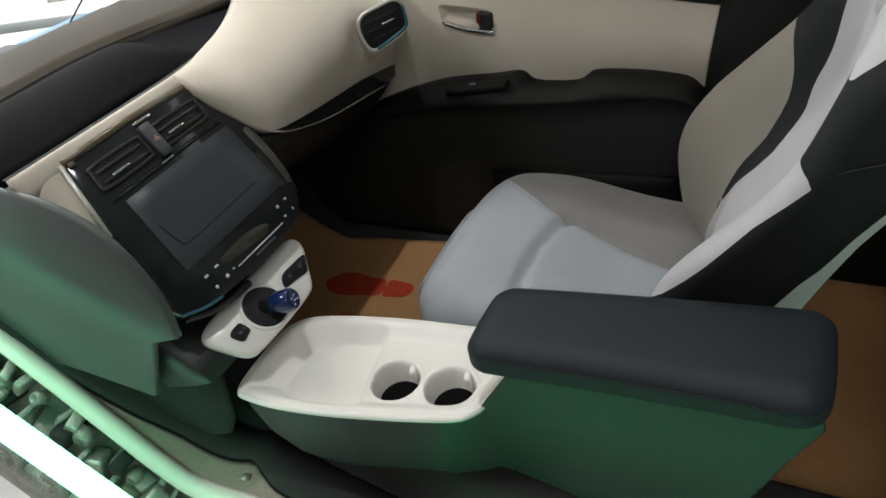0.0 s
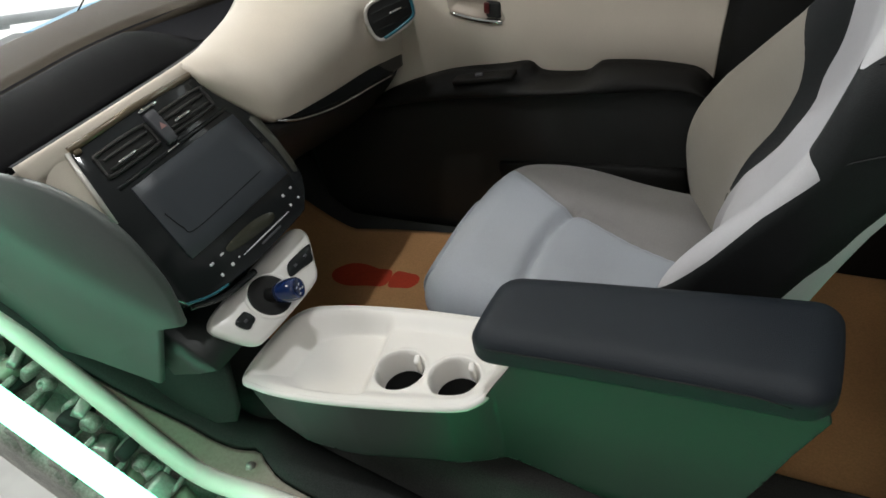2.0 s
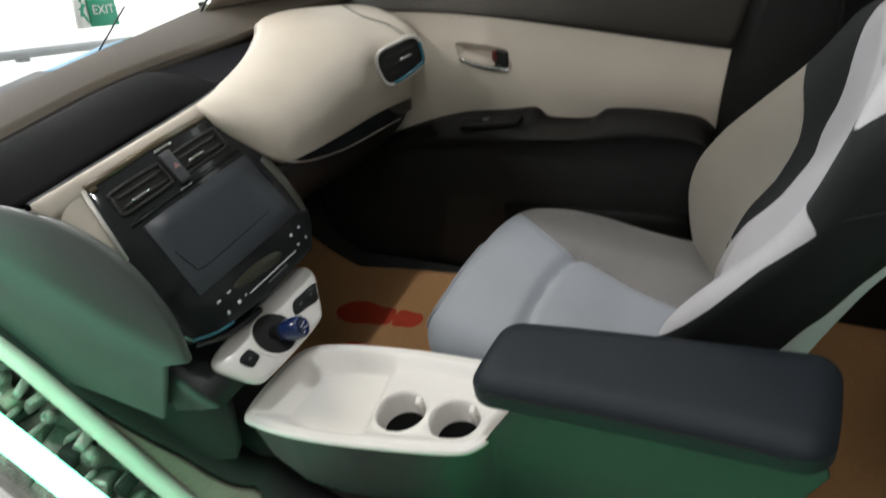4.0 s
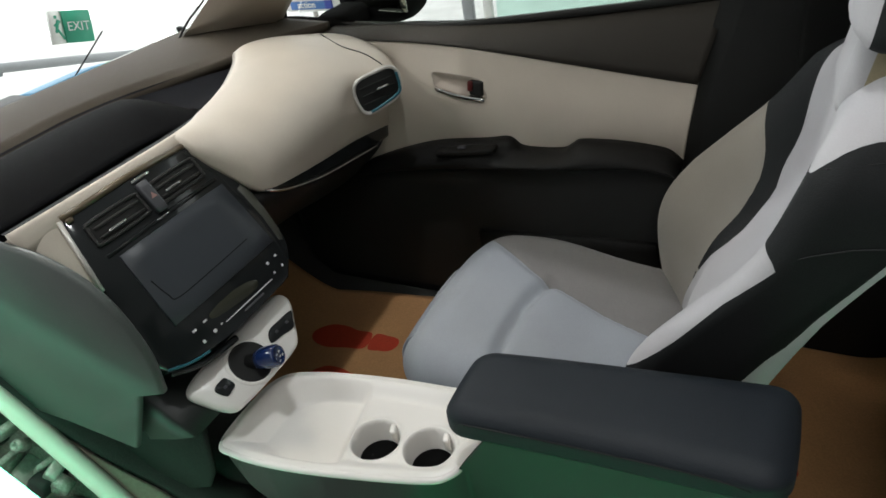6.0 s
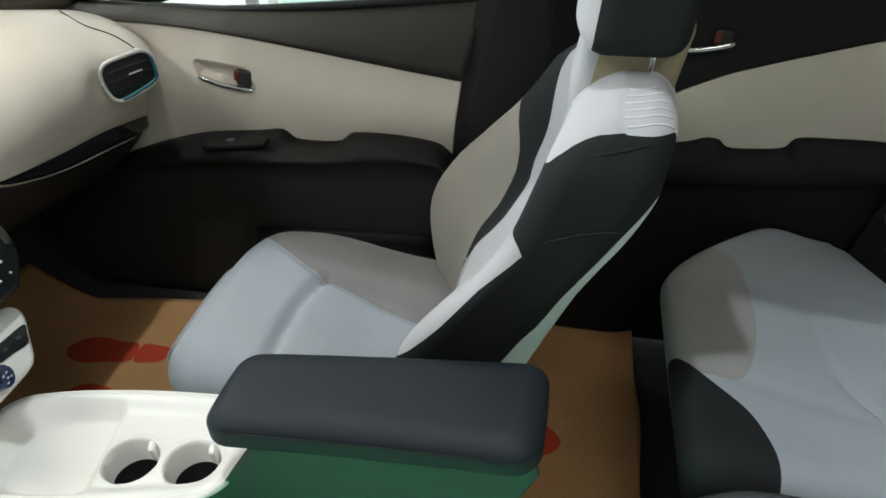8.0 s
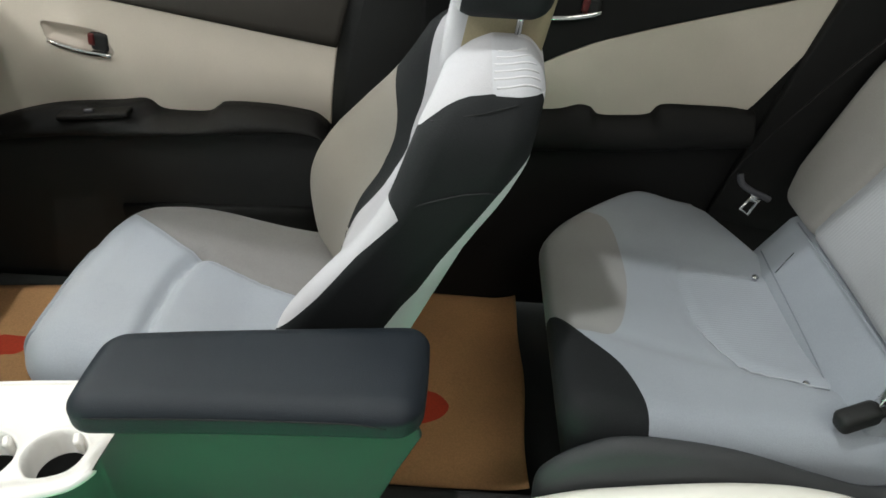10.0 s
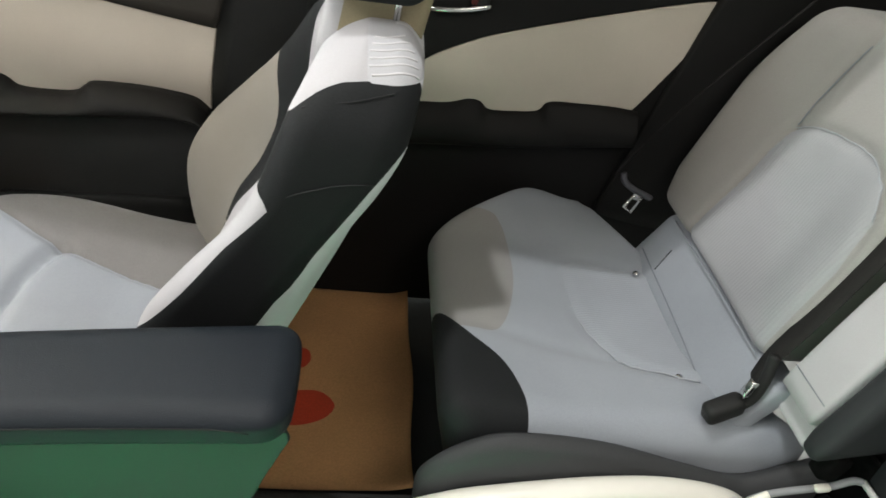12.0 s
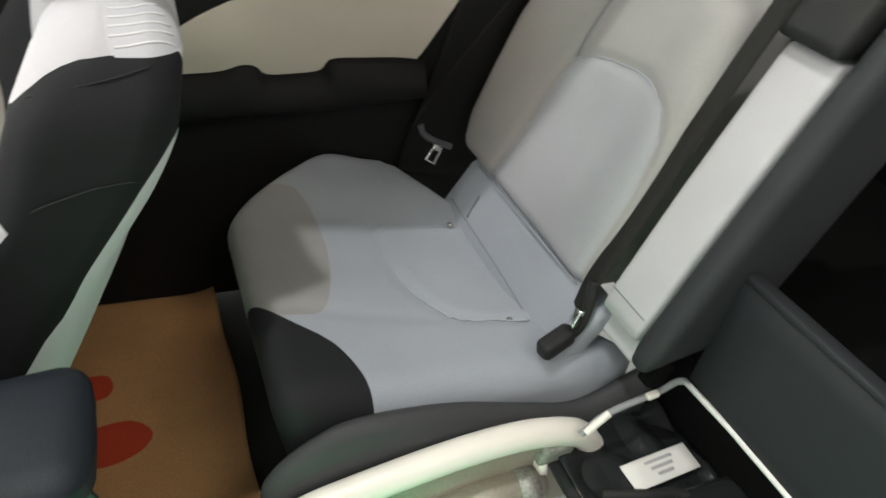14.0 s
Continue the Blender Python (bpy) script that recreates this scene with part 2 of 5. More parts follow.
def cut(mesh, fn):
    """Cuts a mesh of triangles along fn = 0; gives the parts where fn is positive and negative."""
    v, f = mesh
    f = tris(f) if len(f) and len(f[0]) != 3 else np.asarray(f)
    if not len(f):
        return (v, f), (v, f)
    s = fn(v)
    v = [tuple(p) for p in v]
    mid, pos, neg = {}, [], []

    def between(a, b):
        k = (min(a, b), max(a, b))
        if k not in mid:
            w = s[a] / (s[a] - s[b])
            mid[k] = len(v)
            v.append(tuple(x + (y - x) * w for x, y in zip(v[a], v[b])))
        return mid[k]

    for q in f:
        side = [s[i] > 0 for i in q]
        if all(side):
            pos.append(tuple(q))
        elif not any(side):
            neg.append(tuple(q))
        else:
            lone = side.index(True) if sum(side) == 1 else side.index(False)
            a, b, c = q[lone], q[(lone + 1) % 3], q[(lone + 2) % 3]
            ab, ac = between(a, b), between(a, c)
            one, two = [(a, ab, ac)], [(ab, b, c), (ab, c, ac)]
            (pos if side[lone] else neg).extend(one)
            (neg if side[lone] else pos).extend(two)
    v = np.array(v)

    def tidy(faces):
        faces = np.array(faces, int).reshape(-1, 3)
        used, back = np.unique(faces, return_inverse=True)
        return v[used], back.reshape(-1, 3)

    return tidy(pos), tidy(neg)


def inside(poly, a=0, b=2):
    """Signed distance (positive within) to a closed outline in the plane of the axes a and b."""
    p = np.array(poly, float)
    q = np.roll(p, -1, axis=0)

    def fn(v):
        x = v[:, [a, b]]
        best = np.full(len(x), 1e9)
        odd = np.zeros(len(x), bool)
        for s, e in zip(p, q):
            d = e - s
            t = np.clip(((x - s) @ d) / (d @ d), 0, 1)
            best = np.minimum(best, np.linalg.norm(x - s - t[:, None] * d, axis=1))
            hit = (s[1] > x[:, 1]) != (e[1] > x[:, 1])
            with np.errstate(divide="ignore", invalid="ignore"):
                odd ^= hit & (x[:, 0] < s[0] + (x[:, 1] - s[1]) * d[0] / d[1])
        return np.where(odd, best, -best)
    return fn


def spline(points, n=12, closed=False):
    """A smooth line through a few points."""
    p = np.array(points, float)
    k = len(p)
    out = []
    for i in range(k if closed else k - 1):
        if closed:
            a, b, c, d = p[(i - 1) % k], p[i], p[(i + 1) % k], p[(i + 2) % k]
        else:
            a, b, c, d = p[max(i - 1, 0)], p[i], p[i + 1], p[min(i + 2, k - 1)]
        for t in np.arange(n) / n:
            out.append(0.5 * (2 * b + (c - a) * t + (2 * a - 5 * b + 4 * c - d) * t * t + (3 * b - a - 3 * c + d) * t ** 3))
    if not closed:
        out.append(p[-1])
    return np.array(out)


def tube(points, r, sides=10, squash=1.0):
    """A closed round bar along a line."""
    p = np.array(points, float)
    t = np.gradient(p, axis=0)
    t /= np.linalg.norm(t, axis=1, keepdims=True)
    up = np.array((0, 0, 1.0)) if abs(t[0][2]) < 0.9 else np.array((0, 1.0, 0))
    v, f = [], []
    for i, (c, d) in enumerate(zip(p, t)):
        a = np.cross(d, up)
        a /= np.linalg.norm(a)
        b = np.cross(a, d)
        up = b
        for k in range(sides):
            w = 2 * math.pi * k / sides
            v.append(c + r * (math.cos(w) * a + squash * math.sin(w) * b))
    n = len(p)
    for i in range(n - 1):
        for k in range(sides):
            f.append((i * sides + k, i * sides + (k + 1) % sides, (i + 1) * sides + (k + 1) % sides, (i + 1) * sides + k))
    f.append(tuple(range(sides))[::-1])
    f.append(tuple((n - 1) * sides + k for k in range(sides)))
    return np.array(v), f


def slab(outline, lo, hi, axis=2, edge=0.0):
    """A board: an outline (in the two axes after `axis` in order x, y, z) between lo and hi, with a small bevel."""
    p = np.array(outline, float)
    area = 0.5 * np.sum(p[:, 0] * np.roll(p[:, 1], -1) - np.roll(p[:, 0], -1) * p[:, 1])
    if area < 0:
        p = p[::-1]
    n = len(p)
    d0, d1 = p - np.roll(p, 1, axis=0), np.roll(p, -1, axis=0) - p
    nn = np.stack([d0[:, 1], -d0[:, 0]], 1) / np.maximum(np.linalg.norm(d0, axis=1, keepdims=True), 1e-9) + np.stack([d1[:, 1], -d1[:, 0]], 1) / np.maximum(np.linalg.norm(d1, axis=1, keepdims=True), 1e-9)
    nn /= np.maximum(np.linalg.norm(nn, axis=1, keepdims=True), 1e-9)
    layers = [(lo, edge), (lo + edge, 0), (hi - edge, 0), (hi, edge)] if edge else [(lo, 0), (hi, 0)]
    a, b = [i for i in range(3) if i != axis]
    v = []
    for level, inset in layers:
        q = np.zeros((n, 3))
        q[:, [a, b]] = p - nn * inset
        q[:, axis] = level
        v.append(q)
    f = []
    for k in range(len(layers) - 1):
        for i in range(n):
            j = (i + 1) % n
            f.append((k * n + i, k * n + j, (k + 1) * n + j, (k + 1) * n + i))
    f.append(tuple(range(n))[::-1])
    f.append(tuple((len(layers) - 1) * n + i for i in range(n)))
    if axis == 1:
        f = [q[::-1] for q in f]
    return np.vstack(v), f


def moved(mesh, m):
    v, f = mesh
    return np.array([m @ Vector(p) for p in v]), f


def joined(*meshes):
    v, f, k = [], [], 0
    for a, b in meshes:
        v.append(np.asarray(a))
        f.extend(tuple(i + k for i in q) for q in b)
        k += len(a)
    return np.vstack(v), f


def bar(size, r, m, n=4):
    return moved(rbox(size, r, n), m)


def curve(points):
    """A function through (position, value) pairs, smooth."""
    p = np.array(points, float)
    dense = spline(p, 10)
    return lambda x: np.interp(x, dense[:, 0], dense[:, 1])


def lathe(profile, sides=32):
    """A turned body about z from (radius, height) pairs."""
    v, f = [], []
    for r, z in profile:
        for k in range(sides):
            w = 2 * math.pi * k / sides
            v.append((r * math.cos(w), r * math.sin(w), z))
    for i in range(len(profile) - 1):
        for k in range(sides):
            f.append((i * sides + k, i * sides + (k + 1) % sides, (i + 1) * sides + (k + 1) % sides, (i + 1) * sides + k))
    f.append(tuple(range(sides))[::-1])
    f.append(tuple((len(profile) - 1) * sides + k for k in range(sides)))
    return np.array(v), f


def drape(line, verts, a, b, c, sign, out=0.001):
    """Lays a line given in the axes a and b upon the side of a body that lies farthest along the signed axis c."""
    p = spline(line, 6)
    q = []
    for s in p:
        d = np.hypot(verts[:, a] - s[0], verts[:, b] - s[1])
        near = np.where(d < 0.013)[0]
        near = near if len(near) else np.argsort(d)[:4]
        top = near[np.argsort(-sign * verts[near, c])[:3]]
        r = np.zeros(3)
        r[a], r[b], r[c] = s[0], s[1], verts[top, c].mean() + sign * out
        q.append(r)
    return np.array(q)


def axes(origin, x, y):
    """A pose with its x and y along the two given ways."""
    x = Vector(x).normalized()
    z = x.cross(Vector(y)).normalized()
    y = z.cross(x)
    m = Matrix((x, y, z)).transposed().to_4x4()
    m.translation = origin
    return m


# ---- the hall ----
def plain(name, lo, hi, mat, kind="structure", label="", category=""):
    lo, hi = np.array(lo), np.array(hi)
    ob = part(name, moved(rbox(hi - lo, 0.004, 1), Matrix.Translation((lo + hi) / 2)), mat, smooth=False)
    return tagged(ob, label, category, kind=kind)


plain("ground", (-8, -5, -0.50), (6, 6, -0.42), HALL_FLOOR)
plain("ceiling", (-8, -5, 3.5), (6, 6, 3.6), HALL_WALL)
plain("wall_north", (-8, 5.9, -0.42), (6, 6, 3.5), HALL_WALL)
plain("wall_south", (-8, -5, -0.42), (6, -4.9, 3.5), HALL_WALL)
plain("wall_west", (-8, -4.9, -0.42), (-7.9, 5.9, 3.5), HALL_WALL)
plain("wall_east", (5.9, -4.9, -0.42), (6, 5.9, 3.5), HALL_WALL)
# Glowing sheets stand in for the brightly lit hall beyond the windows.
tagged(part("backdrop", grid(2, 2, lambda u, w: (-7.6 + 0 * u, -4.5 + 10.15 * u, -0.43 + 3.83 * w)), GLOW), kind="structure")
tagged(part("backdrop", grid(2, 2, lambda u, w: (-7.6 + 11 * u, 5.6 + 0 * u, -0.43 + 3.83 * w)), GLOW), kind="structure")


# ---- the floor of the car ----
def floor_pan():
    t = thing("floor_pan", "black carpeted car floor cut open along the middle", "car floor", kind="structure")

    def carpet(u, w):
        x = -0.95 + 2.1 * u
        y = -0.17 + 0.93 * w
        toe = np.clip((-0.60 - x) / 0.35, 0, 1)
        tunnel = np.clip(1 - np.abs(y + 0.0) / 0.14, 0, 1)
        z = -0.018 + 0.40 * toe ** 1.3 + 0.15 * np.clip(tunnel * 2.2, 0, 1)
        return x, y, z
    part("carpet", grid(60, 40, carpet), CARPET, t)
    return t


FLOOR = floor_pan()


def paper_mat(x0, x1, y0, y1, label, curl, skew=0.0):
    ob = thing("paper_floor_mat", label, "floor mat", "paper floor mats")

    def sheet(u, w):
        x, y = x0 + (x1 - x0) * u, y0 + (np.minimum(y1 + skew * u, 0.715 if skew == 0 else 0.665) - y0) * w
        z = ripple(x, y) + curl(x, y)
        x = x + 0.004 * u ** 6 * np.sin(19 * y) - 0.010 * u ** 6 * w ** 10
        return x, y, z
    part("sheet", thick(grid(40, 30, sheet), (0, 0, 0.0012)), PAPER, ob)
    return ob, sheet


def ripple(x, y):
    return 0.004 + 0.0035 * np.sin(9 * x + 4 * y) ** 2 + 0.002 * np.sin(23 * y - 7 * x) ** 2


def footprint(parent, x_heel, y, curl, length=0.255, turn=0.0):
    """A printed shoe: sole and heel, with the toe towards the front."""
    sole = spline([(0.345, 0.26), (0.52, 0.30), (0.70, 0.40), (0.88, 0.36), (1.0, 0.05), (0.93, -0.26), (0.74, -0.42), (0.52, -0.36), (0.315, -0.27)], 6, True)
    heel = spline([(0.0, 0.0), (0.04, 0.24), (0.16, 0.29), (0.305, 0.26), (0.275, -0.27), (0.14, -0.28), (0.04, -0.22)], 6, True)
    for name, shape in (("sole_print", sole), ("heel_print", heel)):
        px, py = x_heel - shape[:, 0] * length, y + shape[:, 1] * 0.105 + turn * shape[:, 0]
        mid = np.array([[px.mean(), py.mean()]])
        rings = [np.stack([px, py], 1) * k + mid * (1 - k) for k in (1.0, 0.66, 0.33)]
        flat = np.vstack(rings + [mid])
        v = np.column_stack([flat, ripple(flat[:, 0], flat[:, 1]) + curl(flat[:, 0], flat[:, 1]) + 0.0021])
        n = len(px)
        f = [(k * n + (i + 1) % n, k * n + i, (k + 1) * n + i, (k + 1) * n + (i + 1) % n) for k in range(2) for i in range(n)] + [(2 * n + (i + 1) % n, 2 * n + i, 3 * n) for i in range(n)]
        part(name, (v, f), RED, parent, "red printed shoe sole")


front_curl = lambda x, y: 0.34 * np.clip((-0.57 - x) / 0.34, 0, 1) ** 1.3
m, _ = paper_mat(-0.715, 0.12, 0.13, 0.583, "brown kraft paper mat with red footprints in the front footwell", front_curl, 0.13)
footprint(m, -0.272, 0.438, front_curl, turn=-0.018)
footprint(m, -0.190, 0.280, front_curl)
rear_curl = lambda x, y: 0.015 * np.clip((x - 0.74) / 0.07, 0, 1) ** 2
m, _ = paper_mat(0.42, 0.805, 0.16, 0.715, "brown kraft paper mat with red footprints in the rear footwell", rear_curl)
footprint(m, 0.396, 0.336, rear_curl, length=-0.255, turn=0.01)
footprint(m, 0.592, 0.475, rear_curl)


# ---- doors and pillars ----
def ribbon(lower, upper, depth, nx=40, nz=8, back=0.03):
    """A panel between two lines (x, z), its depth y = depth(x, z)."""
    a, b = spline(lower, 12), spline(upper, 12)

    def along(line, u):
        s = np.linspace(0, 1, len(line))
        return np.interp(u, s, line[:, 0]), np.interp(u, s, line[:, 1])

    def fn(u, w):
        ax, az = along(a, u)
        bx, bz = along(b, u)
        x, z = ax + (bx - ax) * w, az + (bz - az) * w
        return x, depth(x, z, w), z
    return thick(grid(nx, nz, fn), (0, back, 0))


def handle_outline(x, z, width):
    return spline([(x - 0.46 * width, z + 0.014), (x - 0.48 * width, z + 0.028), (x - 0.36 * width, z + 0.031), (x + 0.40 * width, z + 0.017), (x + 0.50 * width, z - 0.004), (x + 0.52 * width, z - 0.030), (x, z - 0.022), (x - 0.40 * width, z - 0.006)], 5, True)


def door_handle(parent, x, y, z, width, mat, slope=-0.20, face=None):
    """A recessed bowl with its lever and lock; the hole is left in the panel."""
    o = handle_outline(x, z, width)
    d = inside(o)

    def bowl(u, w):
        px, pz = x - 0.7 * width + 1.4 * width * u, z - 0.05 + 0.10 * w
        q = np.clip(d(np.stack([px, 0 * px, pz], 1)) / 0.020, 0, 1)
        return px, face(pz) + 0.0006 + 0.010 * q * q * (3 - 2 * q), pz
    if face:
        sheet, _ = cut(grid(50, 40, bowl), inside(o))
        part("handle_bowl", sheet, mat, parent, "recessed handle bowl")
    part("handle_lever", moved(rbox((width * 0.93, 0.014, 0.010), 0.0045, 8, lambda v: v + np.stack([0 * v[:, 0], -0.005 * (1 - (v[:, 0] / width * 2) ** 2), slope * v[:, 0] - 0.004 * (1 - (v[:, 0] / width * 2) ** 2)], 1)), Matrix.Translation((x + 0.05 * width, y - 0.001, z - 0.016))), CHROME, parent, "chrome door lever")
    part("lock_housing", bar((width * 0.26, 0.012, 0.036), 0.005, pose(x + 0.36 * width, y + 0.004, z - 0.004, 0, 8, 0)), BLACK, parent)
    part("lock_button", bar((0.013, 0.008, 0.024), 0.003, pose(x + 0.26 * width, y - 0.001, z + 0.002, 0, 8, 0)), RED_LOCK, parent, "red lock button")


def flare(x):
    """The door's trim draws in towards the end of the dashboard."""
    return 0.034 * np.clip((-0.17 - x) / 0.22, 0, 1) ** 2


def front_door():
    t = thing("front_door", "closed front passenger door with beige trim and black armrest", "car door")
    top = [(-0.46, 0.728), (-0.336, 0.716), (-0.106, 0.693), (0.10, 0.663), (0.25, 0.640), (0.386, 0.620)]
    low = [(-0.46, 0.380), (-0.373, 0.408), (-0.218, 0.442), (-0.06, 0.452), (0.10, 0.454), (0.25, 0.464), (0.365, 0.452)]
    _, trim = cut(ribbon(low, top, lambda x, z, w: 0.702 - flare(x) - 0.012 * np.sin(math.pi * np.clip(w, 0, 1)) ** 2 + 0.006 * np.clip(1 - w * 3, 0, 1) ** 2, 120, 40, 0.008), inside(handle_outline(-0.128, 0.608, 0.132)))
    part("trim_panel", trim, BEIGE, t, "beige soft trim panel")
    part("top_trim", ribbon(top, [(-0.46, 0.735), (-0.30, 0.733), (-0.127, 0.730), (0.10, 0.738), (0.25, 0.750), (0.428, 0.774)], lambda x, z, w: 0.699 - flare(x) + 0.05 * w ** 2, 40, 6), UPPER_TRIM, t, "grey-brown upper door trim")
    arm_top = [(-0.42, 0.396), (-0.373, 0.423), (-0.218, 0.464), (-0.075, 0.481), (-0.025, 0.489), (-0.006, 0.485), (0.014, 0.467), (0.060, 0.464), (0.112, 0.468), (0.135, 0.483), (0.156, 0.494), (0.23, 0.495), (0.296, 0.489), (0.34, 0.479), (0.366, 0.453)]
    arm_low = [(-0.42, 0.375), (-0.30, 0.395), (-0.20, 0.408), (0.0, 0.428), (0.2, 0.440), (0.30, 0.448), (0.362, 0.442)]
    part("armrest", ribbon(arm_low, arm_top, lambda x, z, w: 0.675 - 0.5 * flare(x) - 0.040 * np.sin(math.pi * np.clip(w, 0, 1) ** 0.7) ** 0.8 * np.clip((x + 0.5) / 0.25, 0, 1), 90, 14, 0.05), TRIM_BLACK, t, "black moulded armrest with a grip notch")
    part("lower_panel", ribbon([(-0.70, 0.0), (-0.3, 0.0), (0.1, 0.0), (0.37, 0.0)], [(-0.70, 0.42), (-0.42, 0.40), (0.0, 0.440), (0.362, 0.455)], lambda x, z, w: 0.685 - 0.010 * np.sin(math.pi * w), 40, 14, 0.05), BLACK, t, "black lower door panel")
    part("door_pocket", bar((0.44, 0.03, 0.12), 0.012, pose(0.11, 0.673, 0.195, 0, -3, 0)), TRIM_BLACK, t)
    part("switch_plate", bar((0.150, 0.036, 0.012), 0.004, pose(-0.105, 0.650, 0.4705, 0, -7, 0)), TRIM_BLACK, t, "dark window switch plate")
    part("window_switch", bar((0.02, 0.012, 0.008), 0.003, pose(-0.115, 0.650, 0.477, 0, -7, 0)), GREY_BTN, t)
    door_handle(t, -0.128, 0.6915, 0.608, 0.132, BOWL_SHADE, face=lambda z: 0.702 - 0.012 * np.sin(math.pi * np.clip((z - 0.448) / 0.247, 0, 1)) ** 2)
    part("window_pane", ribbon([(-0.62, 0.70), (-0.2, 0.71), (0.42, 0.74)], [(-0.30, 1.10), (0.0, 1.15), (0.42, 1.17)], lambda x, z, w: 0.752 - 0.12 * w ** 1.5, 12, 6, 0.004), GLASS, t, "clear side window", smooth=False).visible_shadow = False
    part("window_seal", ribbon([(-0.46, 0.728), (-0.127, 0.722), (0.44, 0.768)], [(-0.46, 0.742), (-0.127, 0.736), (0.44, 0.782)], lambda x, z, w: 0.744 + 0 * w, 20, 2, 0.014), BLACK, t)
    return t


FRONT_DOOR = front_door()


tagged(part("kick_panel", slab([(-1.0, -0.01), (-0.40, -0.01), (-0.40, 0.70), (-1.0, 0.74)], 0.735, 0.755, 1, 0.004), TUNNEL, smooth=False), "dark grey kick panel beside the footwell", "trim", kind="structure")
tagged(part("firewall", slab([(-0.19, 0.20), (0.75, 0.20), (0.75, 0.735), (-0.19, 0.735)], -0.96, -0.94, 0, 0.004), TUNNEL, smooth=False), "dark grey carpeted firewall behind the dashboard", "trim", kind="structure")


def rear_door():
    t = thing("rear_door", "closed rear passenger door with beige inset and black trim", "car door")
    outline = spline([(0.735, 0.50), (0.74, 0.565), (0.778, 0.615), (0.86, 0.657), (0.939, 0.683), (1.115, 0.731), (1.27, 0.770), (1.326, 0.775), (1.325, 0.745), (1.215, 0.560)], 8)
    outline = np.vstack([outline, [(1.200, 0.540), (1.0, 0.52)]])

    def panel(u, w):
        x, z = 0.55 + 1.0 * u, 0.0 + 0.86 * w
        y = 0.706 - 0.02 * np.exp(-((z - 0.6) / 0.12) ** 2) * np.clip((1.35 - x) * 2, 0, 1)
        return x, y, z
    inset, frame_ = cut(thick(grid(110, 90, panel), (0, 0.03, 0)), inside(outline))
    part("trim_panel", (inset[0] - np.array((0, 0.004, 0)), inset[1]), BEIGE, t, "beige soft inset panel")
    part("door_skin", frame_, TRIM_BLACK, t, "black door trim")
    arm_top = [(0.60, 0.515), (0.76, 0.525), (0.83, 0.531), (0.868, 0.544), (0.892, 0.540), (0.912, 0.522), (0.96, 0.522), (1.010, 0.528), (1.032, 0.550), (1.10, 0.552), (1.17, 0.551), (1.22, 0.545)]
    arm_low = [(0.60, 0.42), (0.85, 0.435), (1.05, 0.45), (1.22, 0.47)]
    part("armrest", ribbon(arm_low, arm_top, lambda x, z, w: 0.690 - 0.032 * np.sin(math.pi * np.clip(w, 0, 1) ** 0.7) ** 0.8, 90, 12, 0.04), TRIM_BLACK, t, "black moulded armrest with a grip notch")
    door_handle(t, 0.820, 0.690, 0.731, 0.120, TRIM_BLACK, 0.14)
    return t


rear_door()


def pillar(name, line, width, depth, mat, label):
    t = thing(name, label, "pillar", kind="structure")
    p = spline(line, 8)
    v, f = [], []
    for x, y, z in p:
        for a, b in ((-1, -0.6), (-0.7, -1), (0.7, -1), (1, -0.6), (1, 1), (-1, 1)):
            v.append((x + a * width / 2, y + b * depth / 2, z))
    n = len(p)
    for i in range(n - 1):
        for k in range(6):
            f.append((i * 6 + k, i * 6 + (k + 1) % 6, (i + 1) * 6 + (k + 1) % 6, (i + 1) * 6 + k))
    f += [tuple(range(6))[::-1], tuple((n - 1) * 6 + k for k in range(6))]
    part("cover", (np.array(v), f), mat, t, smooth=False)
    return t


pillar("pillar_b", [(0.484, 0.737, 0.0), (0.488, 0.737, 0.45), (0.511, 0.737, 0.615), (0.552, 0.730, 0.78), (0.62, 0.655, 1.15)], 0.272, 0.05, BLACK, "black trim of the middle pillar")
pillar("pillar_c", [(1.62, 0.73, 0.0), (1.62, 0.73, 0.5), (1.62, 0.70, 0.85), (1.62, 0.60, 1.15)], 0.30, 0.10, TRIM_BLACK, "black trim of the rear pillar")


def quarter_trim():
    """The slanting black trim between rear door and backrest."""
    t = thing("rear_quarter_trim", "black slanting trim beside the rear seat", "trim", kind="structure")
    part("cover", ribbon([(1.19, 0.30), (1.30, 0.28), (1.60, 0.28)], [(1.31, 0.80), (1.45, 0.90), (1.60, 0.95)], lambda x, z, w: 0.69 - 0.05 * np.clip((x - 1.25) / 0.3, 0, 1), 20, 16), TRIM_BLACK, t)
    return t


quarter_trim()
tagged(part("luggage_trim", slab([(1.50, 0.0), (2.45, 0.0), (2.45, 1.05), (1.50, 1.15)], 0.66, 0.70, 1, 0.01), LUGGAGE, smooth=False), "black side trim of the luggage space", "trim", kind="structure")
tagged(part("luggage_floor", slab([(1.465, -0.45), (2.45, -0.45), (2.45, 0.66), (1.465, 0.66)], 0.30, 0.33, 2, 0.005), LUGGAGE, smooth=False), "black carpet of the luggage space", "trim", kind="structure")
tagged(part("tailgate_trim", slab([(-0.45, 0.30), (0.70, 0.30), (0.70, 1.10), (-0.45, 1.10)], 2.42, 2.46, 0, 0.01), LUGGAGE, smooth=False), "black inside of the tailgate", "trim", kind="structure")
# Unseen roof strip; edges set to shape light on rear seat and door.
tagged(part("unseen_headliner", slab([(-0.06, 0.345), (2.40, 0.345), (2.40, 0.66), (-0.06, 0.66)], 1.17, 1.20, 2, 0.01), BEIGE, smooth=False), kind="structure")


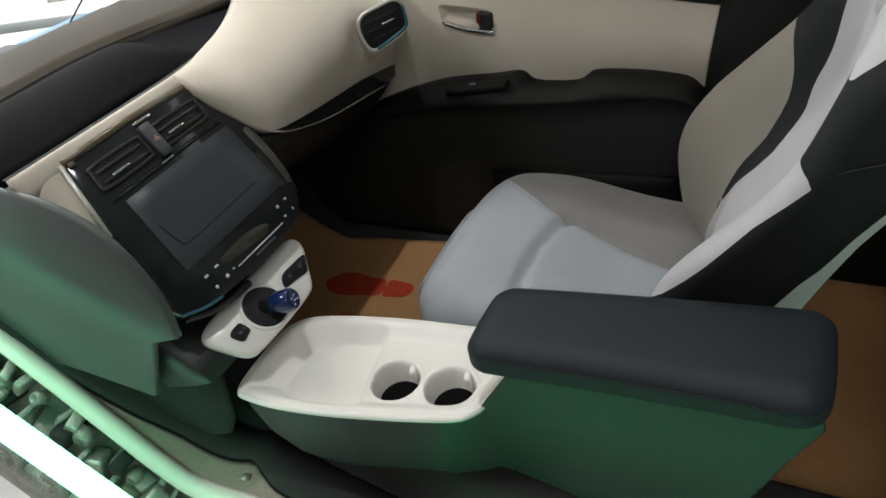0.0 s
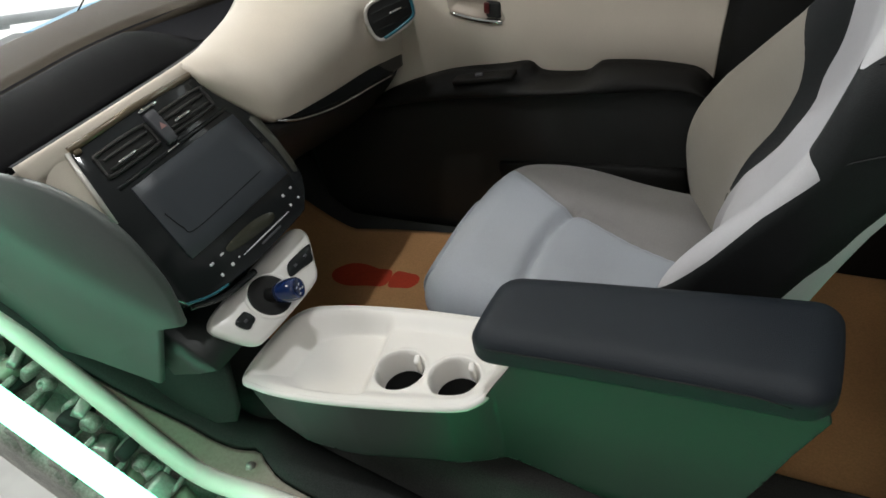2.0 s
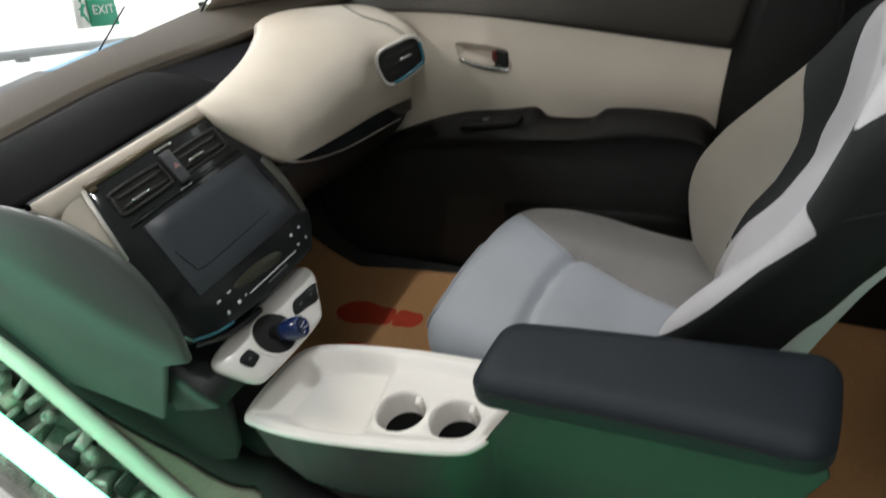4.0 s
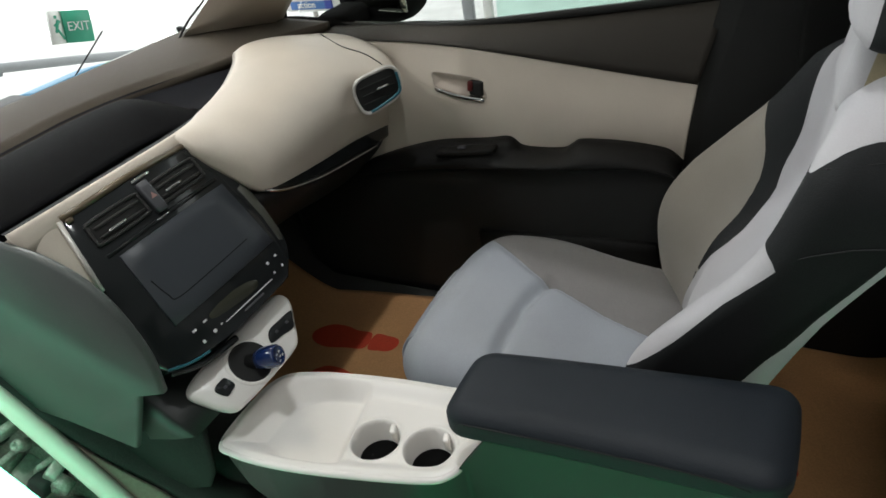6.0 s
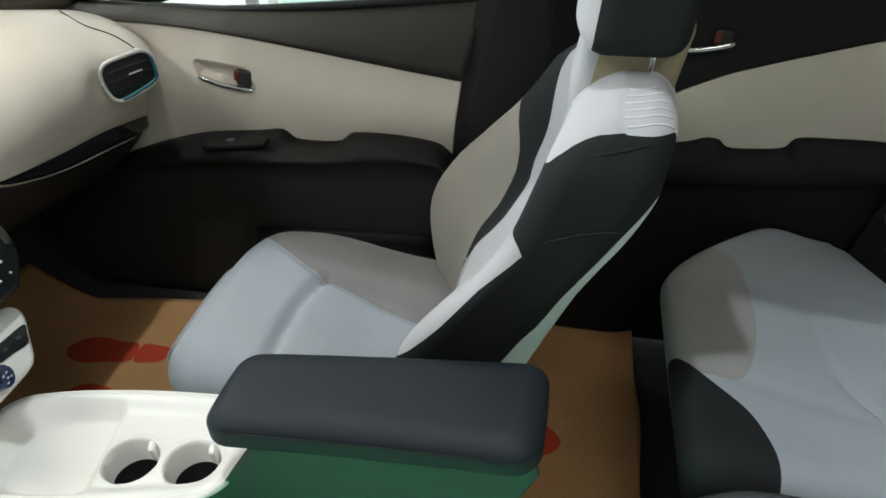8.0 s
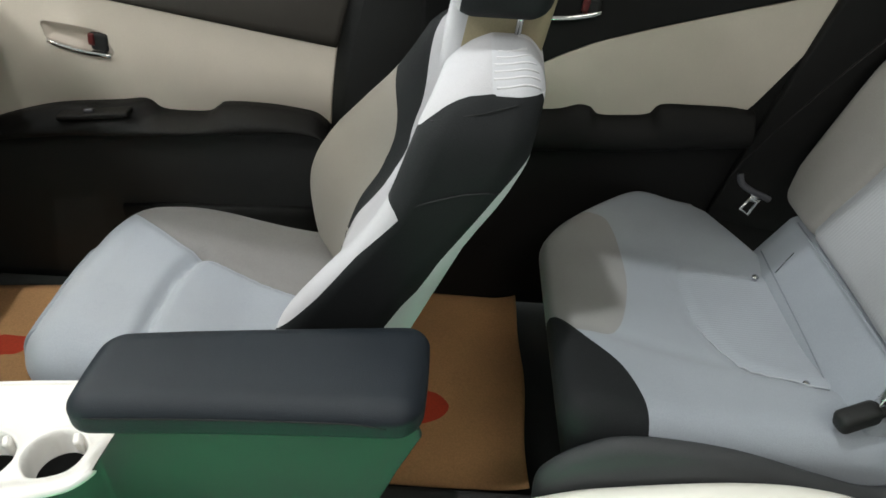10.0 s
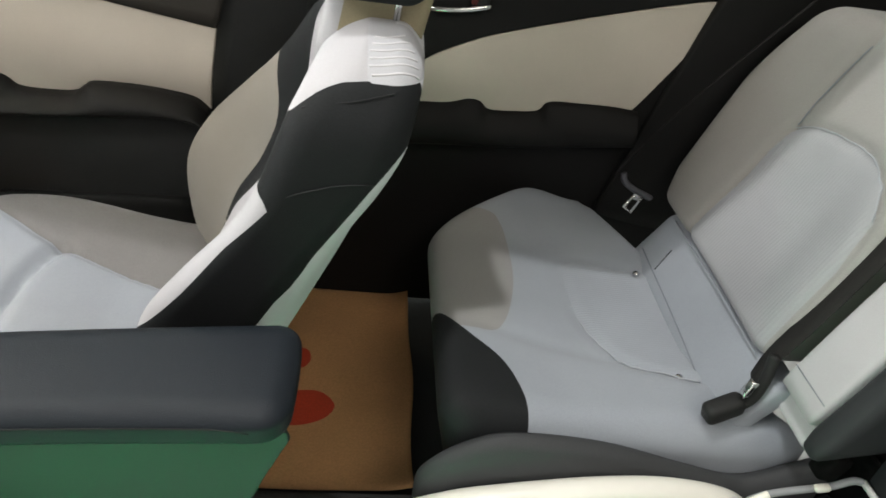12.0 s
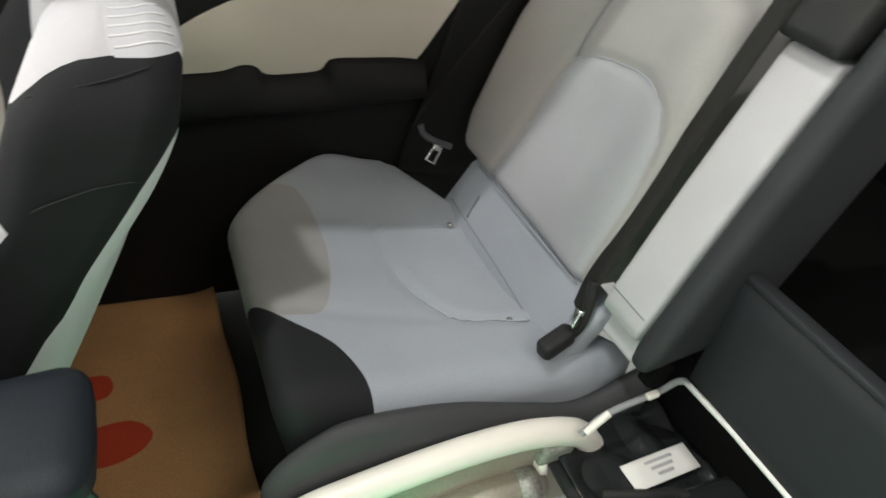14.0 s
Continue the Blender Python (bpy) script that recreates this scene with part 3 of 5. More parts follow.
# ---- dashboard ----
def dashboard():
    t = thing("dashboard", "beige and black dashboard cut open beside its centre", "dashboard")
    # black top pad with the long recess for the meters
    edge = curve([(-0.25, -0.380), (0.0, -0.384), (0.13, -0.390), (0.22, -0.405), (0.32, -0.432), (0.42, -0.485), (0.50, -0.545), (0.60, -0.545), (0.68, -0.48)])

    ridge = curve([(-0.25, -0.650), (-0.05, -0.664), (0.05, -0.672), (0.15, -0.676), (0.255, -0.655), (0.365, -0.606), (0.46, -0.560), (0.53, -0.545), (0.60, -0.546), (0.70, -0.46)])

    def pad_top(u, w):
        y = -0.20 + 0.92 * w
        x = -0.925 + (ridge(y) + 0.925) * u
        return x, y, 0.757 - 0.006 * u - 0.012 * np.clip(1 - 4 * u, 0, 1) ** 2 + 0.012 * np.sin(math.pi * u) - 0.010 * np.clip(u - 0.9, 0, 1) * 10 * np.clip((0.5 - y) * 5, 0, 1)
    part("windscreen_pad", thick(grid(40, 50, pad_top), (0, 0, -0.02)), DASH_GREY, t, "grey-brown pad below the windscreen")

    def well(u, w):
        y = -0.20 + 0.74 * w
        a, b = ridge(y) - 0.004, edge(y) + 0.002
        room = np.clip((0.54 - y) / 0.20, 0, 1) ** 0.6
        x = a + (b - a) * u
        z = 0.746 - 0.010 * u - 0.075 * room * np.sin(math.pi * np.clip(u * 1.06, 0, 1)) ** 0.65
        return x, y, z
    part("top_pad", grid(50, 60, well), WELL_PAD, t, "charcoal recessed top of the dashboard")

    # visor over the central meters
    def hood(u, w):
        y = -0.20 + 0.545 * w
        drop = 0.060 * np.clip((y - 0.235) / 0.10, 0, 1) ** 1.6
        return ridge(y) + 0.010 + 0.030 * np.clip((y - 0.25) / 0.09, 0, 1) + 0.135 * u, y, 0.7445 - drop - 0.052 * u ** 1.8
    part("meter_hood", thick(grid(16, 50, hood), (0, 0, -0.008)), DARK_PAD, t, "black curved hood of the central meters")

    # beige pad on the passenger side
    top_x, top_z = edge, curve([(-0.25, 0.735), (0.12, 0.736), (0.22, 0.742), (0.32, 0.752), (0.42, 0.762), (0.50, 0.764), (0.60, 0.752), (0.68, 0.735)])
    low_x = curve([(0.118, -0.350), (0.130, -0.338), (0.150, -0.316), (0.170, -0.284), (0.19, -0.270), (0.24, -0.275), (0.36, -0.288), (0.50, -0.298), (0.60, -0.310), (0.68, -0.320)])
    low_z = curve([(0.118, 0.705), (0.130, 0.684), (0.150, 0.652), (0.170, 0.619), (0.19, 0.608), (0.24, 0.594), (0.36, 0.572), (0.50, 0.553), (0.60, 0.531), (0.68, 0.512)])
    bulge = curve([(0.11, 0.004), (0.18, 0.014), (0.28, 0.028), (0.40, 0.036), (0.50, 0.042), (0.56, 0.046), (0.66, 0.046)])
    power = curve([(0.11, 1.0), (0.18, 0.95), (0.30, 0.85), (0.45, 0.72), (0.56, 0.60), (0.66, 0.58)])

    vent_frame = axes((-0.252, 0.5590, 0.650), (0.57, 0.82, 0.10), (-0.02, -0.02, 1.0))
    back_turn = np.array(vent_frame.inverted())

    def pad(u, w):
        y = 0.118 + 0.566 * u
        ax, az, bx, bz = top_x(y), top_z(y), low_x(y), low_z(y)
        a = math.pi / 2 * w
        e = power(y)
        k = bulge(y) * np.sin(math.pi * w ** 1.6)
        p = np.stack([ax + (bx - ax) * np.sin(a) ** e + k, y + 0 * a, bz + (az - bz) * np.clip(np.cos(a), 0, 1) ** e], -1)
        q = p @ back_turn[:3, :3].T + back_turn[:3, 3]
        near = np.exp(-np.hypot(q[..., 0] / 0.075, q[..., 1] / 0.060) ** 4)
        p = p + near[..., None] * (-0.001 - q[..., 2])[..., None] * np.array(vent_frame.col[2][:3])
        return p[..., 0], p[..., 1], p[..., 2]
    part("passenger_pad", thick(grid(70, 60, pad), (-0.02, 0, -0.01)), BEIGE, t, "beige soft pad")

    seam = spline([(-0.438, 0.650, 0.7430), (-0.420, 0.637, 0.7422), (-0.352, 0.601, 0.7312), (-0.300, 0.604, 0.7140), (-0.262, 0.592, 0.7030), (-0.240, 0.580, 0.6975)], 8)
    part("pad_seam", tube(seam, 0.0013, 5), BLACK, t, "fine dark seam of the pad")

    def strip(u, w):
        y = -0.20 + 0.325 * u
        return edge(y) + 0.018 * w, y, 0.736 + 0.003 * np.sin(math.pi * w) - (0.010 + 0.010 * np.clip((-0.11 - y) / 0.03, 0, 1)) * w ** 2
    part("centre_strip", thick(grid(30, 8, strip), (0, 0, -0.02)), BEIGE, t, "beige strip above the centre panel")
    def cheek(u, w):
        a, b = -0.130 - 0.026 * u, 0.121 - 0.159 * u
        px, pz = -0.303 - 0.505 * b - 0.006, 0.622 + 0.863 * b - 0.003
        return px - 0.022 * w ** 2, a - 0.004 + (-0.199 - a) * w, pz + 0.008 * np.sin(math.pi * w)
    part("side_cheek", thick(grid(20, 12, cheek), (-0.02, 0, -0.012)), BEIGE, t, "beige cheek beside the centre panel")

    # leaf-shaped glossy strip with a chrome line under the pad
    leaf = curve([(0.0, 0.002), (0.12, 0.016), (0.30, 0.029), (0.50, 0.037), (0.70, 0.040), (0.88, 0.037), (1.0, 0.030)])

    def lip(u, w):
        y = 0.178 + 0.497 * u
        x, z = low_x(y), low_z(y)
        return x - 0.006 * w - 0.002, y, z + 0.004 - (leaf(u) + 0.004) * w
    part("glossy_strip", thick(grid(40, 6, lip), (-0.02, 0, 0)), PIANO, t, "glossy black leaf-shaped strip")

    ys = np.linspace(0.182, 0.600, 28)
    q = (ys - 0.178) / 0.497
    part("chrome_line", tube(np.stack([low_x(ys) - 0.003, ys, low_z(ys) - leaf(q)], 1), 0.0023, 6), CHROME, t, "thin chrome line")

    # black lower dash and glove box
    def lower(u, w):
        y = 0.172 + 0.558 * u
        x = low_x(np.maximum(y, 0.18)) - 0.014 - 0.27 * w ** 1.5
        return x, y, low_z(np.maximum(y, 0.18)) - 0.012 - 0.23 * w
    part("glove_box", thick(grid(30, 16, lower), (-0.03, 0, 0)), BLACK, t, "black glove box")

    # passenger air vent
    m = vent_frame
    o = spline([(-0.054, 0.000), (-0.050, 0.026), (-0.034, 0.038), (0.0, 0.040), (0.036, 0.039), (0.052, 0.026), (0.054, 0.004), (0.048, -0.020), (0.030, -0.033), (0.0, -0.038), (-0.030, -0.041), (-0.047, -0.030)], 6, True)
    ring = np.stack([o[:, 0], o[:, 1], 0 * o[:, 0] + 0.008], 1)
    ring = np.vstack([ring, ring[:2]])
    vent = part("air_vent", moved(tube(ring, 0.0042, 10), m), SILVER, t, "oval air vent with a silver ring")
    part("vent_shell", moved(slab(o * 0.99, -0.022, 0.004, 2, 0.004), m), BEIGE, vent, "beige vent housing")
    part("vent_mouth", moved(slab(o * 0.93, -0.010, 0.0085, 2, 0.002), m), BLACK, vent)
    part("vent_edge", moved(tube(spline([(-0.030, -0.038, 0.010), (0.0, -0.034, 0.010), (0.042, -0.023, 0.010), (0.050, -0.006, 0.010), (0.050, 0.022, 0.010)], 6), 0.0035, 8), m), TEAL, vent, "teal inner edge")
    for k in (-0.018, 0.0, 0.018):
        part("vent_slat", moved(rbox((0.080, 0.003, 0.004), 0.0014, 3), m @ Matrix.Translation((0.0, k, 0.009))), BLACK, vent)
    part("vent_tab", moved(rbox((0.030, 0.006, 0.008), 0.0028, 4), m @ Matrix.Translation((0.010, 0.006, 0.013))), CHROME, vent, "chrome vent tab")

    # the grey board over the cut
    o = spline([(-0.80, 0.68), (-0.60, 0.722), (-0.42, 0.728), (-0.30, 0.716), (-0.214, 0.672), (-0.175, 0.585), (-0.182, 0.504)], 8)
    o = np.vstack([o, [(-0.246, 0.478), (-0.262, 0.450), (-0.335, 0.330), (-0.50, 0.335), (-0.80, 0.325)]])
    part("cut_cover", slab(o, -0.215, -0.200, 1, 0.004), DASH_BOARD, t, "grey board over the cut")
    return t


dashboard()


def centre_panel():
    """Glossy centre stack; its own frame: x across the car, y up the face, z out of it."""
    t = thing("centre_panel", "glossy black centre panel with vents and a blank screen", "centre console")
    up = Vector((-0.505, 0, 0.863))
    m = axes((-0.303, -0.004, 0.622), (0, 1, 0), up)
    put = lambda mesh, dx=0, dy=0, dz=0: moved(mesh, m @ Matrix.Translation((dx, dy, dz)))
    o = spline([(-0.126, 0.116), (0.0, 0.119), (0.120, 0.115)], 4)
    o = np.vstack([o, spline([(0.124, 0.110), (0.133, 0.074), (0.150, 0.040), (0.165, 0.006), (0.171, -0.055), (0.168, -0.110), (0.152, -0.142), (0.118, -0.174)], 5), spline([(0.10, -0.176), (-0.02, -0.178), (-0.10, -0.170), (-0.158, -0.155)], 5), [(-0.166, -0.125), (-0.150, 0.0), (-0.131, 0.108)]])
    part("surround", put(slab(o, -0.040, 0.0, 2, 0.003)), PIANO, t, "glossy black surround")
    v, f = rbox((0.238, 0.135, 0.008), 0.003, 4, lambda v: v * np.stack([1 + 0.03 * (-v[:, 1] / 0.064), 1 + 0 * v[:, 0], 1 + 0 * v[:, 0]], 1))
    part("cover_screen", put((v, f), 0.0165, -0.0400, 0.001), SCREEN, t, "matt grey blank screen cover")
    part("screen_groove", put(tube(spline([(-0.088, -0.030, 0.0052), (-0.082, -0.062, 0.0052), (-0.071, -0.076, 0.0052), (0.01, -0.076, 0.0052), (0.096, -0.0735, 0.0052)], 6), 0.0010, 5)), PIANO, t, "moulded groove")
    part("ridge", put(tube([(-0.112, 0.036, 0.0), (0.01, 0.039, 0.001), (0.128, 0.040, 0.0)], 0.0036, 8, 0.7)), PIANO, t, "glossy ridge above the screen")
    part("ridge_accent", put(rbox((0.026, 0.003, 0.003), 0.0013, 3), 0.002, 0.0385, 0.0035), CHROME, t, "chrome accent")
    for side, mid, tab in ((-1, -0.058, -0.0695), (1, 0.066, 0.0495)):
        q = spline([(-0.052, -0.010), (-0.044, -0.018), (0.038, -0.018), (0.048, -0.011), (0.048, 0.011), (0.040, 0.018), (-0.042, 0.018), (-0.050, 0.011)], 4, True)
        ring = np.stack([q[:, 0], q[:, 1], 0 * q[:, 0]], 1)
        vent = part("air_vent", put(tube(np.vstack([ring, ring[:2]]), 0.0030, 8), mid, 0.073, 0.003), VENT_GREY, t, "centre air vent")
        part("vent_mouth", put(slab(q * 0.96, -0.006, 0.0016, 2, 0.001), mid, 0.073, 0.001), BLACK, vent)
        for k in (-0.009, 0.007):
            part("vent_slat", put(rbox((0.086, 0.005, 0.006), 0.0022, 3), mid, 0.0725 + k, 0.004), VENT_GREY, vent)
        part("vent_tab", put(rbox((0.035, 0.0045, 0.006), 0.0020, 3), tab, 0.0655 if side < 0 else 0.0685, 0.008), CHROME, vent, "chrome vent tab")
    part("hazard_button", put(rbox((0.021, 0.056, 0.014), 0.003, 4), 0.008, 0.0735, 0.004), GREY_BTN, t, "grey hazard light button")
    part("hazard_mark", put((np.array([(-0.006, -0.004, 0.0137), (0.006, -0.004, 0.0137), (0, 0.006, 0.0137)]), [(0, 1, 2)]), 0.008, 0.0735, -0.0015), PINK, t)
    # Bronze tint paints in the brown reflection along the glossy edge.
    part("top_bezel", put(tube([(-0.126, 0.116, -0.002), (0.0, 0.119, -0.002), (0.119, 0.115, -0.003)], 0.0060, 8)), BRONZE_REFLECTION, t, "glossy top edge with a painted bronze reflection")
    part("side_bezel", put(tube([(-0.129, 0.115, -0.004), (-0.140, 0.06, -0.004), (-0.152, 0.0, -0.001)], 0.0042, 8)), SILVER, t, "silver side edge")
    part("corner_accent", put(rbox((0.012, 0.008, 0.006), 0.0025, 4), -0.118, 0.109, 0.001), BRONZE_REFLECTION, t, "glossy corner in the same bronze tint")
    # Olive-grey colour stands in for beige reflected in the glossy side.
    part("side_facet", put(slab([(0.152, 0.004), (0.164, 0.008), (0.171, -0.004), (0.172, -0.050), (0.168, -0.096), (0.160, -0.116), (0.152, -0.112), (0.156, -0.060)], -0.020, 0.0015, 2, 0.0015)), FACET, t, "gloss facet with a painted olive-grey reflection")
    part("top_accent", put(rbox((0.038, 0.0050, 0.004), 0.0018, 3), 0.016, 0.1080, 0.0020), CHROME, t, "chrome accent")
    part("climate_display", put(slab(spline([(-0.052, -0.131), (-0.038, -0.126), (0.012, -0.125), (0.052, -0.133), (0.060, -0.144), (0.036, -0.150), (-0.040, -0.141)], 4, True), 0.0, 0.0015, 2, 0.0005)), OLIVE_GLASS, t, "dim olive climate display")
    part("control_line", put(rbox((0.121, 0.0022, 0.002), 0.0008, 2), 0.0255, -0.1560, 0.001), WRITING, t, "pale control marks")
    part("control_line", put(rbox((0.050, 0.0040, 0.002), 0.0008, 2), 0.030, -0.1640, 0.0005), GREY_BTN, t)
    for dx, dy, w, h in [(-0.087, -0.1325, 0.013, 0.006), (-0.0625, -0.1315, 0.013, 0.005), (-0.086, -0.1555, 0.008, 0.008), (-0.060, -0.1545, 0.010, 0.008), (-0.043, -0.153, 0.006, 0.004), (0.100, -0.130, 0.009, 0.008), (0.1235, -0.1285, 0.009, 0.006), (0.1225, -0.150, 0.006, 0.006), (0.0995, -0.1505, 0.007, 0.006)]:
        part("button_mark", put(rbox((0.62 * w, 0.7 * h, 0.0012), 0.0005, 2), dx, dy, 0.0006), WRITING, t)
    part("lower_edge", put(tube(spline([(-0.155, -0.158, -0.010), (-0.10, -0.182, -0.016), (-0.03, -0.190, -0.018)], 6), 0.006, 8)), PIANO, t, "glossy lower edge")
    # Teal line imitates the neon reflected in the glossy lower edge.
    part("lower_reflection", put(tube(spline([(-0.160, -0.150, 0.001), (-0.125, -0.165, 0.001), (-0.09, -0.172, 0.001)], 4), 0.0022, 6)), TEAL, t, "teal line painted as a neon reflection")
    return t


centre_panel()


def shift_panel():
    """White panel with the gear knob; x across, y up its face."""
    t = thing("shift_panel", "white gear panel with a blue knob and black buttons", "gear selector")
    up = Vector((-0.77, 0, 0.64))
    m = axes((-0.206, -0.022, 0.410), (0, 1, 0), up)
    put = lambda mesh, dx=0, dy=0, dz=0: moved(mesh, m @ Matrix.Translation((dx, dy, dz)))
    o = spline([(-0.130, 0.024), (-0.122, 0.038), (-0.100, 0.044), (-0.060, 0.047), (0.012, 0.051), (0.076, 0.052), (0.112, 0.050), (0.128, 0.038), (0.126, 0.018), (0.100, -0.012), (0.073, -0.040), (0.048, -0.047), (-0.011, -0.049), (-0.073, -0.048), (-0.097, -0.044), (-0.111, -0.028), (-0.123, 0.000)], 5, True)
    body = slab(o, -0.020, 0.0, 2, 0.006)
    part("face_plate", put(body), WHITE, t, "white plastic plate")
    part("gate_ring", put(lathe([(0.037, -0.003), (0.037, 0.002), (0.035, 0.0035), (0.031, 0.0015), (0.020, 0.0008), (0.001, 0.0006)], 36), -0.020, -0.005), BLACK, t, "black round gate")
    part("gate_collar", put(lathe([(0.044, -0.002), (0.043, 0.0015), (0.040, 0.003), (0.0375, 0.003), (0.037, 0.0)], 36), -0.020, -0.005), WHITE, t, "white raised collar")
    stem = axes(m @ Vector((-0.018, -0.006, 0.0)), (-0.30, 0.95, 0), (-0.25, -0.08, 0.96))
    part("stem", moved(lathe([(0.013, -0.005), (0.012, 0.014), (0.014, 0.018)], 20), stem), BLACK, t, "black boot")
    part("knob", moved(lathe([(0.011, 0.012), (0.0165, 0.016), (0.0190, 0.026), (0.0198, 0.042), (0.0185, 0.053), (0.0160, 0.0575), (0.0150, 0.0570), (0.002, 0.0570)], 28), stem), BLUE, t, "glossy blue knob")
    for dx, dy in [(-0.005, 0.004), (0.004, 0.004), (0.0, -0.003), (0.007, -0.006), (-0.006, -0.008)]:
        part("knob_mark", moved(rbox((0.005, 0.0022, 0.0008), 0.0003, 1), stem @ Matrix.Translation((dx, dy, 0.0576))), WRITING, t)
    part("button", put(slab(spline([(0.033, -0.009), (0.047, 0.009), (0.075, 0.010), (0.108, 0.007), (0.098, -0.006), (0.085, -0.018), (0.060, -0.014)], 4, True), -0.002, 0.004, 2, 0.0015)), PIANO, t, "black twin button")
    part("button", put(slab(spline([(-0.099, 0.000), (-0.094, 0.007), (-0.082, 0.0085), (-0.071, 0.006), (-0.069, -0.012), (-0.080, -0.0165), (-0.092, -0.017)], 4, True), -0.002, 0.004, 2, 0.0015)), PIANO, t, "black park button")
    for dx, dy in ((0.055, -0.002), (0.083, -0.003), (-0.084, -0.005)):
        part("button_mark", put(rbox((0.007, 0.005, 0.001), 0.0004, 1), dx, dy, 0.0042), GREY_BTN, t)
    return t


shift_panel()


# ---- middle console ----
TRAY = [(-0.205, -0.150), (-0.214, -0.080), (-0.205, 0.000), (-0.150, 0.034), (-0.02, 0.062), (0.105, 0.076), (0.20, 0.080), (0.21, 0.0), (0.196, -0.040), (0.180, -0.080), (0.138, -0.104), (-0.014, -0.142), (-0.112, -0.158), (-0.175, -0.160)]


def middle_console():
    t = thing("middle_console", "middle console with white cup-holder tray and grey cut cover", "centre console")
    outline = spline(TRAY, 6, True)
    rim = inside(outline, 0, 1)
    cups = [(0.033, -0.052), (0.124, -0.040)]

    def top(u, w):
        x, y = -0.235 + 0.46 * u, -0.175 + 0.27 * w
        d = rim(np.stack([x, y], 1))
        s = lambda e0, e1, q: np.clip((q - e0) / (e1 - e0), 0, 1) ** 2 * (3 - 2 * np.clip((q - e0) / (e1 - e0), 0, 1))
        z = 0.322 + 0.006 * s(-0.01, 0.010, d)
        broad = 0.030 + 0.022 * s(-0.10, -0.17, x)
        wall = np.clip((d - 0.008) / broad, 0, 1)
        wall = wall * wall * (3 - 2 * wall)
        deck = s(-0.028, -0.004, x + 0.20 * (y + 0.06))
        z = z - wall * (0.036 - 0.020 * deck)
        for cx, cy in cups:
            r = np.hypot(x - cx, y - cy)
            z = z + 0.0025 * np.exp(-((r - 0.043) / 0.004) ** 2)
            z = np.where(r < 0.041, z - (z - 0.262) * s(0.041, 0.034, r), z)
        return x, y, z
    sheet = grid(230, 140, top)
    tray, _ = cut(sheet, inside(outline, 0, 1))
    part("tray", tray, WHITE, t, "white plastic tray with two cup holders")
    o3 = np.stack([outline[:, 0], outline[:, 1], 0 * outline[:, 0] + 0.3205], 1)
    part("tray_rim", tube(np.vstack([o3, o3[:2]]), 0.0058, 10), WHITE, t, "rounded white rim")
    for cx, cy in cups:
        part("cup_base", moved(lathe([(0.035, 0.0), (0.035, 0.009), (0.033, 0.011), (0.001, 0.010)], 28), Matrix.Translation((cx, cy, 0.2615))), LUGGAGE, t, "black rubber cup base")
        part("cup_lug", bar((0.010, 0.016, 0.034), 0.003, pose(cx + 0.016, cy + 0.030, 0.300, 12, 0, 15)), WHITE, t, "white cup lug")

    # grey board over the cut side
    o = [(-0.205, 0.316), (0.186, 0.318), (0.243, 0.408), (0.250, 0.422), (0.605, 0.448), (0.614, 0.420), (0.583, 0.345), (0.560, 0.280), (0.50, 0.13), (0.35, 0.135), (0.22, 0.172), (0.10, 0.188), (-0.05, 0.186), (-0.12, 0.200), (-0.165, 0.232), (-0.20, 0.285)]

    def side_y(x):
        return np.interp(x, [-0.20, -0.175, -0.112, -0.014, 0.138, 0.18, 0.20, 0.26, 0.60], [-0.158, -0.163, -0.162, -0.147, -0.107, -0.082, -0.067, -0.064, -0.058])
    board, _ = cut(grid(180, 80, lambda u, w: (-0.25 + 0.9 * u, side_y(-0.25 + 0.9 * u) + 0.006, 0.10 + 0.36 * w)), inside(o))
    part("cut_cover", thick(board, (0, 0.005, 0)), BOARD, t, "grey board over the cut side")
    body, _ = cut(grid(60, 30, lambda u, w: (-0.25 + 0.9 * u, np.interp(-0.25 + 0.9 * u, [-0.25, -0.15, 0.0, 0.10, 0.60], [-0.04, 0.010, 0.042, 0.055, 0.062]), 0.05 + 0.41 * w)), inside([(p[0], p[1] - (0.060 if p[0] < 0.21 else 0.004)) for p in o]))
    part("far_side", thick(body, (0, 0.010, 0)), BLACK, t, "black console side")
    part("rear_face", bar((0.012, 0.110, 0.22), 0.004, pose(0.558, 0.014, 0.320, 0, 22, 0)), BLACK, t)
    part("front_box", slab([(-0.36, 0.49), (-0.235, 0.410), (-0.197, 0.382), (-0.262, 0.350), (-0.33, 0.326)], -0.190, 0.055, 1, 0.004), BOARD, t, "dark lower part below the gear panel")

    def arm(v):
        k = np.clip((v[:, 0] + 0.215) / 0.43, 0, 1)
        side = np.clip(v[:, 1] / 0.15 + 0.5, 0, 1)
        near, far = -0.078 + 0.003 * np.sin(math.pi * k), 0.064 + 0.024 * k ** 0.8
        low, high = 0.395 + 0.035 * k, 0.4525 + 0.031 * k ** 0.9
        crown = 0.0035 * (1 - (2 * side - 1) ** 2) * (1 - (2 * k - 1) ** 4)
        y = near + (far - near) * side
        y = y + 0.003 * (1 - 2 * side) * np.clip(0.35 - (v[:, 2] + 0.045) / 0.09, 0, 1)
        x = 0.398 + v[:, 0] - 0.004 * (1 - (2 * side - 1) ** 2) * (1 - 2 * k)
        return np.stack([x, y, low + (high - low + crown) * (v[:, 2] + 0.045) / 0.09], 1)
    part("armrest_pad", rbox((0.43, 0.15, 0.09), 0.032, 36, arm), NAVY, t, "blue-black padded armrest lid")
    x = np.linspace(-0.185, 0.175, 30)
